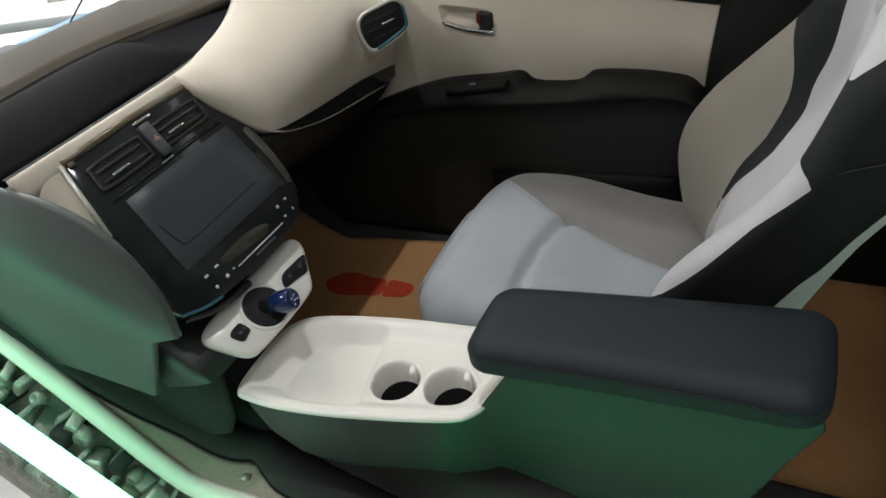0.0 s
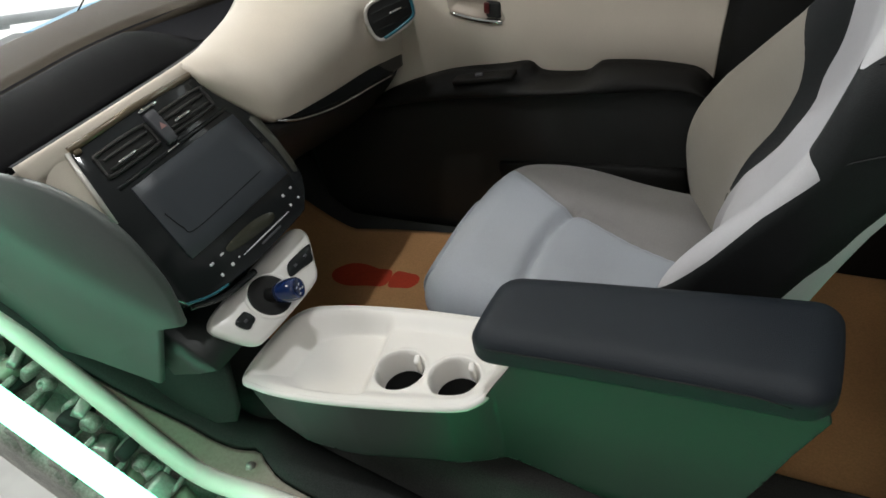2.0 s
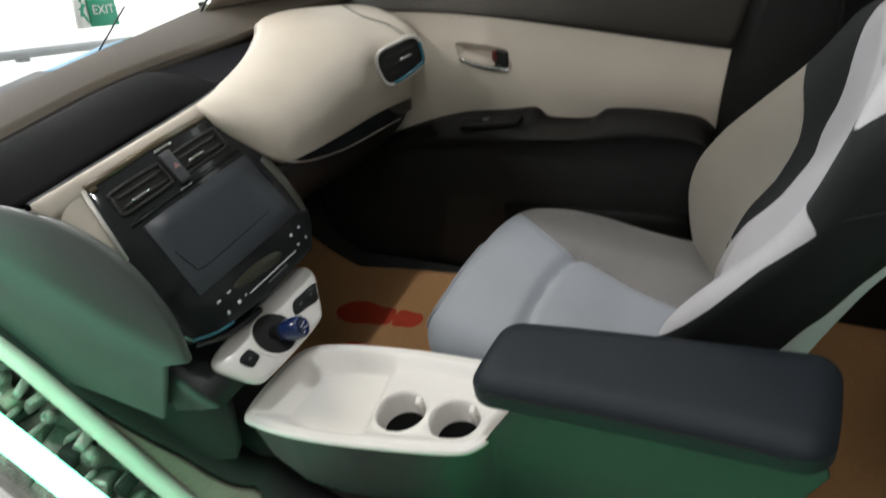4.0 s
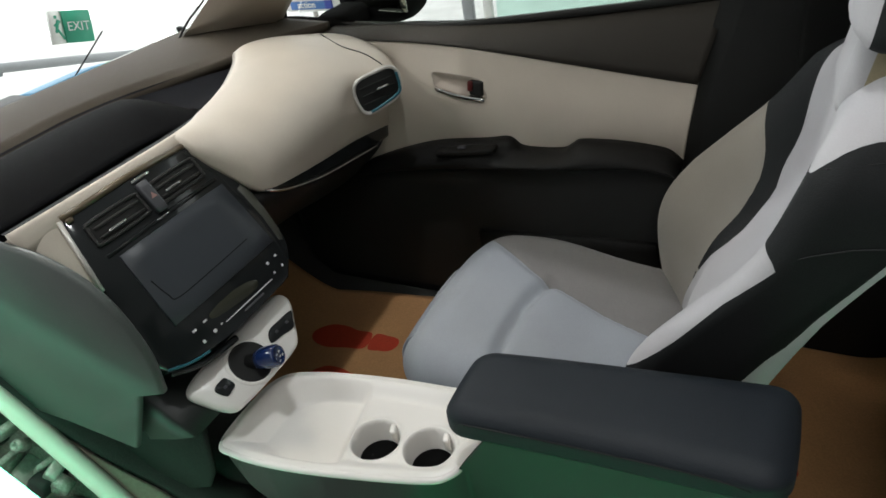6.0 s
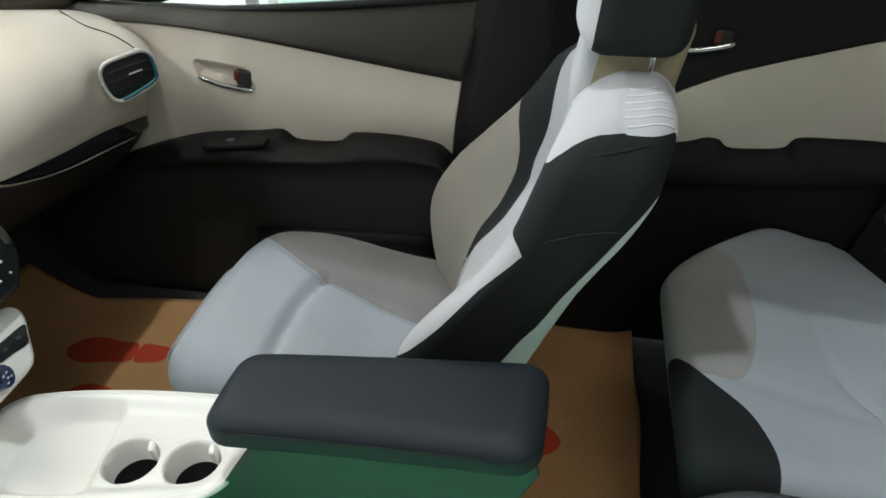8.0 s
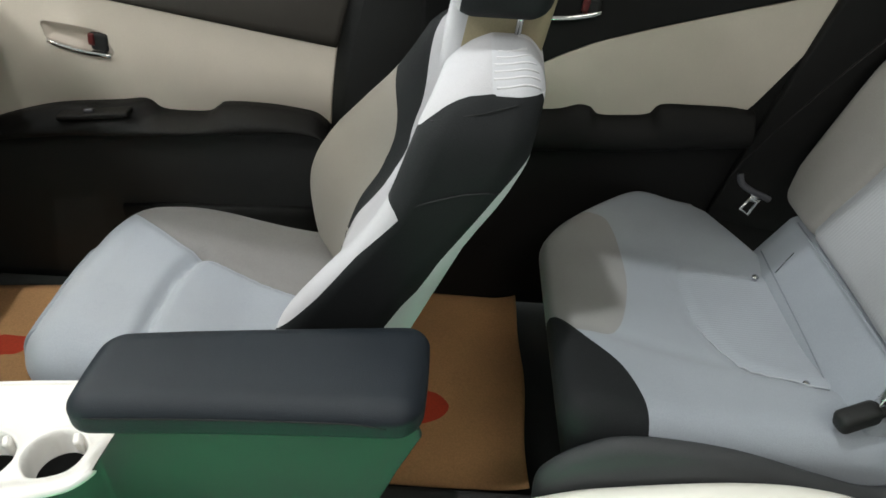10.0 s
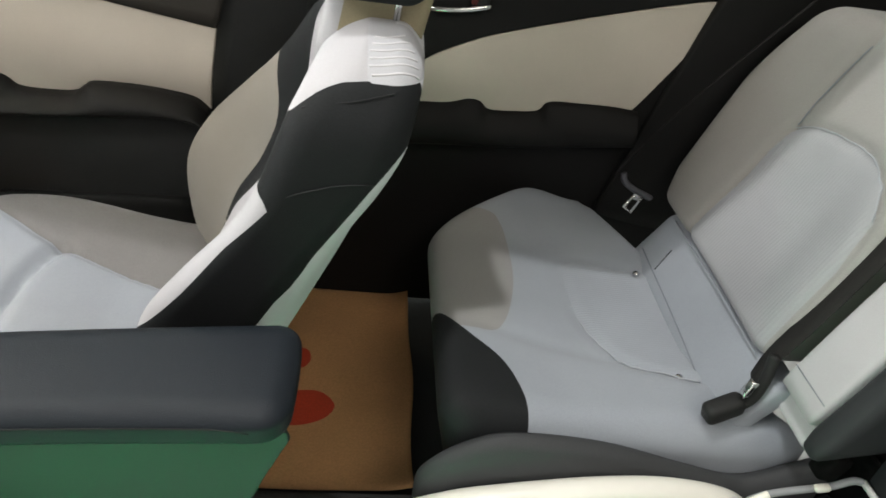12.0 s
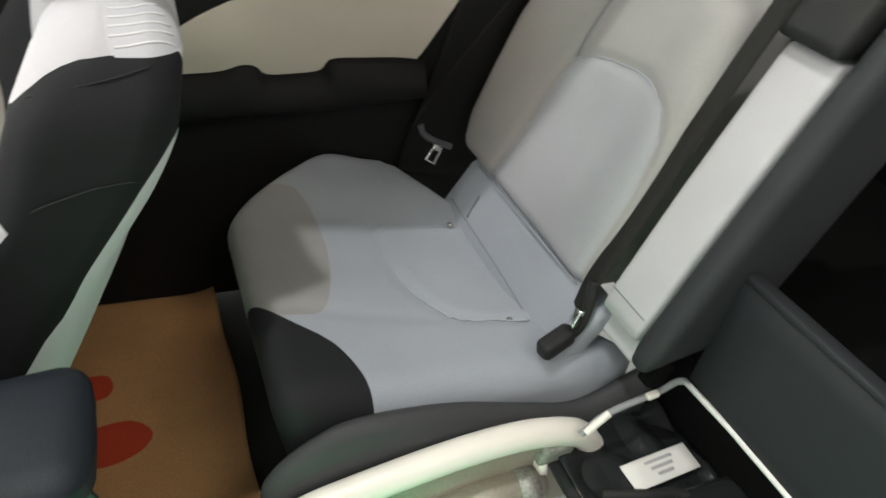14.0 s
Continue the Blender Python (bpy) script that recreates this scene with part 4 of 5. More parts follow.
    z = 0.0205 - 0.012 * np.clip((x - 0.10) / 0.075, 0, 1) ** 3
    part("armrest_seam", tube(arm(np.stack([x, 0 * x - 0.0752, z], 1)), 0.0010, 5), BLACK, t, "stitched seam")
    return t


middle_console()


# ---- front passenger seat ----
def zone(parent, mesh, steps, rest):
    """Splits a mesh along outlines into named parts: steps of (name, function, material, label)."""
    for name, fn, mat, label in steps:
        hit, mesh = cut(mesh, fn)
        if len(hit[1]):
            part(name, hit, mat, parent, label)
    part(rest[0], mesh, rest[1], parent, rest[2])


def both(*fns):
    return lambda v: np.min([f(v) for f in fns], axis=0)


def groove(line, a, b, depth, width):
    """Depth of a sewn crease along a line in the plane of the axes a and b."""
    p = spline(line, 8)

    def fn(v):
        x = v[:, [a, b]]
        best = np.full(len(x), 1e9)
        for s, e in zip(p[:-1], p[1:]):
            d = e - s
            t = np.clip(((x - s) @ d) / (d @ d), 0, 1)
            best = np.minimum(best, np.linalg.norm(x - s - t[:, None] * d, axis=1))
        return depth * np.exp(-(best / width) ** 2)
    return fn


def front_seat():
    t = thing("front_seat", "pale grey front passenger seat with charcoal side bolsters", "car seat")

    # cushion
    far_line = [(-0.05, 0.575), (0.002, 0.515), (0.08, 0.472), (0.155, 0.440), (0.27, 0.415), (0.42, 0.378)]
    crease = groove([(0.15, 0.13), (0.135, 0.252), (0.131, 0.319), (0.138, 0.384), (0.155, 0.440)], 0, 1, 0.016, 0.012)
    crease_far = groove(far_line, 0, 1, 0.011, 0.009)

    def cushion(v):
        w = v.copy()
        y = v[:, 1] / 0.245
        k = (v[:, 0] + 0.25) / 0.50
        topside = np.clip((v[:, 2] + 0.09) / 0.18, 0, 1)
        w[:, 2] += topside * (-0.045 * k - 0.034 * np.exp(-(y / 0.60) ** 4) * np.clip((k - 0.2) * 2.2, 0, 1) + 0.016 * np.exp(-((k - 0.34) / 0.28) ** 2))
        w[:, 2] -= topside * 0.045 * np.clip((0.20 - k) / 0.20, 0, 1) ** 2
        w[:, 2] += 0.012 * topside * np.exp(-((y - 0.72) / 0.28) ** 2) * np.exp(-((k - 0.36) / 0.25) ** 2)
        w[:, 0] += -0.034 * (1 - y ** 2) * np.clip(1 - 2 * k, 0, 1) + 0.05 * (1 - topside) * np.clip(1 - 2 * k, 0, 1)
        w[:, 0] += 0.060 * np.clip((y - 0.45) / 0.55, 0, 1) ** 2 * np.clip(1 - 2 * k, 0, 1)
        w[:, 0] -= (0.011 + 0.012 * np.clip((-y - 0.3) / 0.7, 0, 1)) * np.clip(1 - 2 * k, 0, 1)
        w[:, 1] *= 0.94 + 0.06 * np.clip(2 * k, 0, 1)
        w += np.array((0.195, 0.362, 0.218))
        w[:, 2] -= (crease(w) + crease_far(w) * np.clip((w[:, 0] - 0.01) / 0.10, 0, 1)) * topside
        return w
    mesh = rbox((0.50, 0.49, 0.20), 0.085, 110, cushion)
    fl = spline(far_line, 8)
    far = lambda v: v[:, 1] - np.interp(v[:, 0], fl[:, 0], fl[:, 1])
    up = lambda v: v[:, 2] - 0.17
    lip = lambda v: np.interp(v[:, 1], [0.1, 0.252, 0.319, 0.384, 0.44, 0.6], [0.155, 0.135, 0.131, 0.138, 0.155, 0.16]) - v[:, 0]
    zone(t, mesh, [("cushion_bolster", both(far, up), TAUPE, "taupe cushion bolster"), ("cushion_front", lip, FABRIC, "pale grey cushion front")],
         ("cushion_centre", FABRIC, "pale grey cushion"))
    for k in range(21):
        q = -0.165 + 0.0115 * k
        a = np.radians(np.linspace(4, 66, 12))
        r = 0.085 + 0.0024 - 0.0065 * np.linspace(-1, 1, 12) ** 4
        pts = np.stack([-0.165 - r * np.cos(a), 0 * a + q, 0.015 + r * np.sin(a)], 1)
        part("pleat", tube(cushion(pts), 0.0033, 6), FABRIC, t)

    # backrest
    xf = curve([(0.14, 0.378), (0.20, 0.368), (0.30, 0.362), (0.41, 0.385), (0.49, 0.440), (0.56, 0.500), (0.62, 0.540), (0.70, 0.572), (0.78, 0.600), (0.86, 0.628)])
    xr = curve([(0.14, 0.480), (0.30, 0.531), (0.41, 0.562), (0.49, 0.599), (0.56, 0.644), (0.62, 0.686), (0.67, 0.714), (0.70, 0.724), (0.78, 0.738), (0.86, 0.742)])
    far_wing = curve([(0.14, 0.022), (0.25, 0.020), (0.31, 0.013), (0.36, 0.003), (0.42, -0.010), (0.46, -0.022), (0.51, -0.034), (0.57, -0.037), (0.63, -0.026), (0.70, -0.012), (0.80, 0.0), (0.86, 0.0)])
    half = curve([(0.14, 0.235), (0.40, 0.250), (0.58, 0.248), (0.70, 0.235), (0.75, 0.212), (0.78, 0.185), (0.80, 0.150), (0.83, 0.090)])

    def back(v):
        z = 0.482 + v[:, 2] * 0.97
        k = v[:, 0] / 0.15 + 0.5
        y = v[:, 1] / 0.25
        dish = 0.090 * np.exp(-(np.abs(y) / np.where(y > 0, 0.52, 0.66)) ** 4) * np.clip((0.82 - z) / 0.28, 0, 1) * (0.75 + 0.25 * np.clip(y * 2, 0, 1))
        wing = 0.038 * np.exp(-((y - 0.90) / 0.26) ** 2) * np.exp(-((z - 0.36) / 0.20) ** 2)
        hump = 0.075 * (1 - y ** 2) * np.exp(-((z - 0.44) / 0.20) ** 2)
        x = xf(z) + (dish - wing) * (1 - k) + (xr(z) - xf(z)) * k + hump * k + far_wing(z) * np.clip((y - 0.45) / 0.4, 0, 1) * (1 - k)
        yy = 0.362 + y * half(z) * (1 - 0.10 * k) + 0.034 * np.clip(y, 0, 1) * np.clip((0.72 - z) / 0.12, 0, 1)
        top = np.clip((z - 0.73) / 0.08, 0, 1)
        z = z - 0.015 * y ** 2 * np.clip((z - 0.7) * 5, 0, 1) - top * (0.030 * np.clip((0.45 - k) / 0.45, 0, 1) ** 1.2 + 0.020 * np.clip((k - 0.72) / 0.28, 0, 1) ** 2)
        return np.stack([x, yy, z], 1)
    mesh = rbox((0.15, 0.50, 0.68), 0.040, 60, back)
    side = [(0.340, 0.330), (0.392, 0.408), (0.450, 0.474), (0.510, 0.553), (0.552, 0.600), (0.568, 0.619), (0.545, 0.640), (0.546, 0.664), (0.557, 0.694), (0.575, 0.719), (0.597, 0.739), (0.616, 0.753), (0.630, 0.760), (0.646, 0.765), (0.664, 0.767), (0.680, 0.768), (0.727, 0.763), (0.80, 0.757), (0.745, 0.705), (0.719, 0.685), (0.684, 0.639), (0.652, 0.590), (0.617, 0.535), (0.596, 0.489), (0.571, 0.460), (0.538, 0.405), (0.500, 0.330), (0.44, 0.24)]
    near_side = lambda v: 0.205 - v[:, 1]
    s_out = curve([(0.14, 0.50), (0.24, 0.490), (0.345, 0.468), (0.40, 0.460), (0.45, 0.465), (0.475, 0.468), (0.53, 0.494), (0.578, 0.518), (0.61, 0.55), (0.635, 0.590), (0.66, 0.65), (0.72, 0.72), (0.86, 0.72)])
    s_in = curve([(0.14, 0.501), (0.24, 0.490), (0.345, 0.463), (0.40, 0.440), (0.466, 0.415), (0.517, 0.448), (0.573, 0.486), (0.654, 0.491), (0.744, 0.494), (0.86, 0.49)])
    is_front = lambda v: (xf(v[:, 2]) * 0.30 + xr(v[:, 2]) * 0.70) - v[:, 0]
    shoulder = [(0.672, 0.766), (0.80, 0.760), (0.80, 0.850), (0.664, 0.835)]
    zone(t, mesh, [("shoulder_ribs", both(inside(shoulder), lambda v: 0.27 - v[:, 1]), RIB, "ribbed white shoulder"),
                   ("side_panel", both(inside(side), near_side), CHARCOAL, "charcoal side bolster panel"),
                   ("dark_stripe", both(lambda v: s_out(v[:, 2]) - v[:, 1], lambda v: v[:, 1] - s_in(v[:, 2]), is_front), CHARCOAL, "charcoal stripe in the backrest"),
                   ("far_bolster", both(lambda v: v[:, 1] - s_in(v[:, 2]), is_front), WARM_TAUPE, "warm taupe backrest bolster"),
                   ("backrest_front", is_front, WHITE_FABRIC, "pale backrest cover")],
         ("backrest_shell", BACK_COVER, "pale grey back cover"))

    # moulded ribs over the near shoulder
    corners = np.asarray(mesh[0])[np.array(tris(mesh[1]))]
    corners = corners[corners[:, :, 2].min(1) > 0.72]
    ca, cb, cc = corners[:, 0], corners[:, 1], corners[:, 2]
    area = (cb[:, 0] - ca[:, 0]) * (cc[:, 1] - ca[:, 1]) - (cc[:, 0] - ca[:, 0]) * (cb[:, 1] - ca[:, 1])
    area = np.where(np.abs(area) < 1e-12, 1e-12, area)

    def height(q):
        """The top of the seat above the point q of the plan."""
        s1 = ((q[0] - ca[:, 0]) * (cc[:, 1] - ca[:, 1]) - (cc[:, 0] - ca[:, 0]) * (q[1] - ca[:, 1])) / area
        s2 = ((cb[:, 0] - ca[:, 0]) * (q[1] - ca[:, 1]) - (q[0] - ca[:, 0]) * (cb[:, 1] - ca[:, 1])) / area
        z = ca[:, 2] + s1 * (cb[:, 2] - ca[:, 2]) + s2 * (cc[:, 2] - ca[:, 2])
        over = (s1 > -0.01) & (s2 > -0.01) & (s1 + s2 < 1.01)
        return z[over].max() if over.any() else np.nan
    for a, b in (((0.676, 0.240), (0.712, 0.250)), ((0.674, 0.229), (0.719, 0.243)), ((0.672, 0.218), (0.724, 0.234)), ((0.672, 0.207), (0.728, 0.225)), ((0.672, 0.196), (0.730, 0.216)), ((0.676, 0.186), (0.731, 0.206))):
        line = [(a[0] + (b[0] - a[0]) * k, a[1] + (b[1] - a[1]) * k - 0.003 * math.sin(math.pi * k)) for k in (0.0, 0.25, 0.5, 0.75, 1.0)]
        p = spline(line, 6)
        p = np.stack([p[:, 0], p[:, 1], [height(q) for q in p]], 1)
        p = p[~np.isnan(p[:, 2])]
        p[:, 2] -= 0.0006
        part("shoulder_rib", tube(p, 0.0019, 8, 0.8), RIB_HIGHLIGHT, t, "glossy rib whitened as a highlight")

    # seams on the side
    part("side_seam", tube(spline([(0.571, 0.1262, 0.6275), (0.597, 0.1250, 0.641), (0.620, 0.1285, 0.6475), (0.642, 0.1330, 0.652), (0.668, 0.1370, 0.654), (0.688, 0.1460, 0.650)], 6), 0.0009, 5), SEAM, t, "sewn seam")

    part("side_seam", tube(spline([(0.600, 0.1570, 0.7380), (0.628, 0.1580, 0.7440), (0.658, 0.1606, 0.7490), (0.682, 0.1665, 0.7540), (0.704, 0.1738, 0.7580)], 6), 0.0008, 5), SEAM, t, "sewn seam")

    # neck and headrest
    neck = rbox((0.130, 0.175, 0.13), 0.018, 12, lambda v: v + np.stack([0.18 * v[:, 2], 0 * v[:, 0], 0 * v[:, 0]], 1) + np.array((0.676, 0.368, 0.808)))
    flap, rest = cut(neck, lambda v: 0.636 + 0.18 * (v[:, 2] - 0.822) - v[:, 0])
    part("neck_front", flap, WHITE_FABRIC, t, "pale neck front")
    # Olive-beige colour stands in for warm light in the shaded recess.
    part("neck", rest, NECK_SHADE, t, "neck below the headrest in a painted warm shade")
    for q in (0.668, 0.672):
        part("headrest_post", tube([(q + 0.03, 0.2795, 0.80), (q + 0.036, 0.2795, 0.86)], 0.0026, 8), CHROME, t, "steel post")

    def head(v):
        w = v.copy()
        w[:, 1] *= 1 - 0.5 * np.clip(v[:, 2] / 0.2, -0.5, 1) * 0.3
        w[:, 0] += 0.10 * v[:, 2] + 0.02 * (v[:, 1] / 0.12) ** 2
        return w + np.array((0.672, 0.362, 0.932))
    mesh = rbox((0.125, 0.24, 0.20), 0.030, 20, head)
    front, rest = cut(mesh, lambda v: 0.634 + 0.10 * (v[:, 2] - 0.925) - v[:, 0])
    part("headrest_front", front, WHITE_FABRIC, t, "pale headrest front")
    part("headrest_shell", rest, CHARCOAL, t, "charcoal headrest sides")
    part("seat_base", bar((0.40, 0.40, 0.12), 0.03, pose(0.22, 0.36, 0.07)), BLACK, t, "black seat frame and rails")
    return t


front_seat()


# ---- rear seat ----
def rear_seat():
    t = thing("rear_bench", "pale grey rear bench seat cut off at its middle", "rear seat")
    inset_line = [(1.245, 0.492), (1.09, 0.500), (1.070, 0.440), (1.080, 0.330), (1.115, 0.245), (1.150, 0.215), (1.250, 0.185)]
    crease = groove(inset_line, 0, 1, 0.007, 0.010)
    step = groove([(0.86, 0.27), (0.95, 0.255), (1.06, 0.235), (1.15, 0.215)], 0, 1, 0.005, 0.016)

    def cushion(v):
        w = v.copy()
        k = (v[:, 0] + 0.245) / 0.49
        y = v[:, 1] + 0.39
        topside = np.clip((v[:, 2] + 0.09) / 0.18, 0, 1)
        dip = np.exp(-((y - 0.38) / 0.17) ** 4)
        w[:, 2] += topside * (0.030 * (1 - k) - 0.022 * dip * np.clip(1.2 - np.abs(k - 0.65) * 1.6, 0, 1) + 0.012 * np.exp(-((k - 0.12) / 0.2) ** 2))
        w[:, 2] += topside * 0.012 * np.clip((y - 0.5) / 0.2, 0, 1)
        w[:, 0] += 0.05 * (1 - topside) * np.clip(1 - 2 * k, 0, 1) + 0.22 * np.clip((y - 0.50) / 0.20, 0, 1) ** 1.5 * np.clip(1 - k, 0, 1)
        w[:, 0] -= 0.12 * np.clip((y - 0.54) / 0.16, 0, 1) * np.clip(2 * k - 1, 0, 1)
        w[:, 0] += 0.130 * np.clip(2 * k - 1, 0, 1) * np.clip((0.26 - y) / 0.17, 0, 1)
        w += np.array((1.045, 0.39, 0.205))
        w[:, 2] -= topside * (crease(w) + step(w))
        return w
    mesh = rbox((0.49, 0.65, 0.20), 0.05, 64, cushion)
    dk = spline([(0.05, 0.942), (0.10, 0.938), (0.15, 0.925), (0.19, 0.904), (0.24, 0.857), (0.31, 0.80)], 6)
    dark = lambda v: np.interp(v[:, 1], dk[:, 0], dk[:, 1]) - v[:, 0]
    # Taupe patch paints in the front seat's shadow on the cushion.
    patch = spline([(0.65, 0.24), (0.85, 0.25), (0.915, 0.262), (0.950, 0.34), (0.968, 0.45), (0.955, 0.56), (0.90, 0.595), (0.65, 0.61)], 6, True)
    zone(t, mesh, [("cushion_corner", both(dark, lambda v: 0.305 - v[:, 1]), CHARCOAL, "charcoal corner of the cushion"),
                   ("cushion_bolster", inside(patch, 0, 1), CUSHION_SHADE, "front of the cushion with a painted taupe shadow"),
                   ("cushion_inset", both(inside(inset_line, 0, 1), lambda v: v[:, 2] - 0.2), RIBBED, "ribbed inset of the cushion")],
         ("cushion", FABRIC, "pale grey cushion"))
    part("inset_piping", tube(drape(inset_line[2:], mesh[0], 0, 1, 2, 1, -0.0004), 0.0016, 6), PALE_PIPING, t, "pale piping round the cushion inset")
    for x, y in ((1.228, 0.475), (1.221, 0.198)):
        part("anchor_stud", moved(lathe([(0.007, 0), (0.007, 0.003), (0.004, 0.006), (0.001, 0.006)], 16), Matrix.Translation((x, y, 0.297))), CHROME, t, "chrome anchor stud")

    lean = lambda z: 1.285 + 0.27 * (z - 0.36) + 0.12 * np.clip(z - 0.36, 0, 1) ** 2

    def strip(v):
        return np.stack([1.30 + v[:, 0] + 0.55 * v[:, 2], 0.334 + v[:, 1], 0.335 + v[:, 2]], 1)
    part("bight_strip", rbox((0.05, 0.480, 0.11), 0.014, 10, strip), FABRIC, t, "plain strip at the foot of the backrest")
    part("bight_seam", tube([(1.3000, 0.160, 0.3955), (1.2990, 0.267, 0.3980), (1.2995, 0.368, 0.3965), (1.2990, 0.466, 0.3940), (1.3000, 0.535, 0.3920)], 0.0016, 6), FABRIC_SEAM, t, "dark seam below the backrest")
    part("bight_seam", tube([(1.2525, 0.185, 0.3000), (1.2570, 0.291, 0.3035), (1.2590, 0.411, 0.3070), (1.2600, 0.511, 0.3090), (1.2610, 0.550, 0.3095)], 0.0014, 6), FABRIC_SEAM, t, "dark seam behind the cushion")
    part("middle_seam", tube([(1.3175, 0.102, 0.437), (1.3180, 0.060, 0.437), (1.3185, 0.024, 0.437)], 0.0010, 5), FABRIC_SEAM, t, "seam of the middle section")
    part("bight_slit", tube([(1.263, 0.475, 0.312), (1.2745, 0.480, 0.333), (1.287, 0.484, 0.356)], 0.0017, 6), BLACK, t, "narrow black slit")
    b_line = [(0.165, 0.37), (0.165, 0.56), (0.180, 0.64), (0.215, 0.675), (0.28, 0.688), (0.346, 0.682), (0.42, 0.668), (0.466, 0.645), (0.478, 0.60), (0.485, 0.48), (0.49, 0.37)]
    b_crease = groove(b_line, 1, 2, 0.008, 0.009)
    b_side = groove([(0.466, 0.645), (0.462, 0.70), (0.445, 0.86)], 1, 2, 0.006, 0.010)

    def outboard(v):
        z = 0.607 + v[:, 2]
        k = v[:, 0] / 0.12 + 0.5
        y = v[:, 1] / 0.235
        dish = 0.030 * np.exp(-(y / 0.6) ** 4) * np.clip((z - 0.38) / 0.16, 0, 1)
        top = np.clip((z - 0.66) / 0.2, 0, 1)
        low = np.clip((0.46 - z) / 0.1, 0, 1)
        yy = 0.375 + 0.235 * y + np.clip(y, 0, 1) * (0.045 - 0.085 * top ** 1.4 - 0.040 * low) + np.clip(y, -1, 0) * (-0.045 * top)
        x = lean(z) + dish * (1 - k) + 0.13 * k
        w = np.stack([x, yy, z + 0.016 * (1 - y ** 2) * top], 1)
        w[:, 0] += (1 - k) * (b_crease(w) + b_side(w))
        return w
    mesh = rbox((0.12, 0.47, 0.436), 0.030, 64, outboard)
    zone(t, mesh, [("backrest_inset", both(inside(b_line, 1, 2), lambda v: lean(v[:, 2]) + 0.06 - v[:, 0]), RIBBED_BACK, "ribbed inset of the backrest"),
                   ("backrest_bolster", lambda v: v[:, 1] - np.interp(v[:, 2], [0.36, 0.60, 0.70, 0.86], [0.49, 0.47, 0.462, 0.445]), BOLSTER_TAUPE, "taupe backrest bolster")],
         ("backrest", PALE_TAUPE, "warm grey backrest"))

    part("inset_piping", tube(drape(b_line[2:-3], mesh[0], 1, 2, 0, -1, -0.0006), 0.0011, 6), PALE_PIPING, t, "pale piping round the backrest inset")
    part("backrest_seam", tube(drape([(0.466, 0.650), (0.462, 0.70), (0.455, 0.76), (0.448, 0.80)], mesh[0], 1, 2, 0, -1, 0.0), 0.0014, 5), FABRIC_SEAM, t, "grey bolster seam")

    def middle(v):
        z = 0.61 + v[:, 2]
        k = v[:, 0] / 0.10 + 0.5
        return np.stack([lean(z) + 0.012 + 0.12 * k, 0.062 + v[:, 1], z], 1)
    part("middle_backrest", rbox((0.10, 0.088, 0.42), 0.008, 14, middle), WHITE_FABRIC, t, "pale middle section")
    part("top_cover", moved(rbox((0.12, 0.100, 0.20), 0.012, 8, lambda v: v + np.stack([0.38 * v[:, 2], 0 * v[:, 0], 0 * v[:, 0]], 1)), pose(1.520, 0.066, 0.925)), BLACK, t, "black cover above the middle section")
    part("middle_foot", moved(rbox((0.06, 0.088, 0.066), 0.008, 8), pose(1.360, 0.062, 0.374, 0, 18, 0)), WHITE_FABRIC, t, "pale foot of the middle section")

    def cover(v):
        z = 0.688 + v[:, 2]
        k = v[:, 0] / 0.16 + 0.5
        deep = 0.16 * (0.70 + 0.30 * np.clip((z - 0.375) / 0.10, 0, 1))
        return np.stack([lean(z) + 0.008 + deep * k, -0.008 + v[:, 1], z + 0.03 * k * np.clip((0.5 - z) / 0.12, 0, 1)], 1)
    part("cut_cover", rbox((0.16, 0.045, 0.63), 0.020, 16, cover), DARK_BOARD, t, "charcoal cover over the cut backrest")
    part("cover_foot", bar((0.034, 0.030, 0.048), 0.007, pose(1.353, -0.006, 0.354, 0, 14, 0)), LUGGAGE, t, "black rubber foot")
    # the plate along the cut cushion
    o = spline([(0.785, 0.16), (0.79, 0.235), (0.85, 0.295), (0.92, 0.318), (1.06, 0.305), (1.20, 0.262), (1.29, 0.240), (1.36, 0.268), (1.42, 0.30)], 6)
    o = np.vstack([o, [(1.42, 0.18), (1.36, 0.12), (1.20, 0.12), (0.95, 0.10)]])
    part("cut_plate", slab(o, 0.028, 0.066, 1, 0.014), GREY_PLATE, t, "dark grey plate over the cut cushion")
    return t


rear_seat()


def strap(name, line, width, way, label):
    p = spline(line, 8)
    w = np.array(way, float)
    w /= np.linalg.norm(w)
    v = np.vstack([p - w * width / 2, p + w * width / 2])
    n = len(p)
    f = [(i, i + 1, n + i + 1, n + i) for i in range(n - 1)]
    t = thing(name, label, "seat belt")
    part("webbing", thick((v, np.array(f)), (-0.0015, 0, 0.001)), BELT, t)
    return t


b = strap("rear_seat_belt", [(1.505, 0.128, 1.02), (1.435, 0.128, 0.84), (1.385, 0.130, 0.68), (1.360, 0.132, 0.592), (1.333, 0.132, 0.507), (1.300, 0.130, 0.42), (1.282, 0.118, 0.375)], 0.046, (0.35, 1, 0.1), "black belt hanging along the rear backrest")
part("buckle", moved(rbox((0.064, 0.030, 0.034), 0.010, 8), pose(1.238, 0.094, 0.345, 0, -16, 14)), BLACK, b, "black belt buckle")
part("buckle_stalk", tube(spline([(1.255, 0.094, 0.349), (1.277, 0.098, 0.366), (1.290, 0.108, 0.398), (1.294, 0.120, 0.435)], 6), 0.0090, 10, 0.9), BLACK, b, "black buckle sleeve")
part("tongue", bar((0.011, 0.012, 0.032), 0.0015, pose(1.2580, 0.092, 0.392, 0, 18, 14)), CHROME, b, "steel belt tongue")
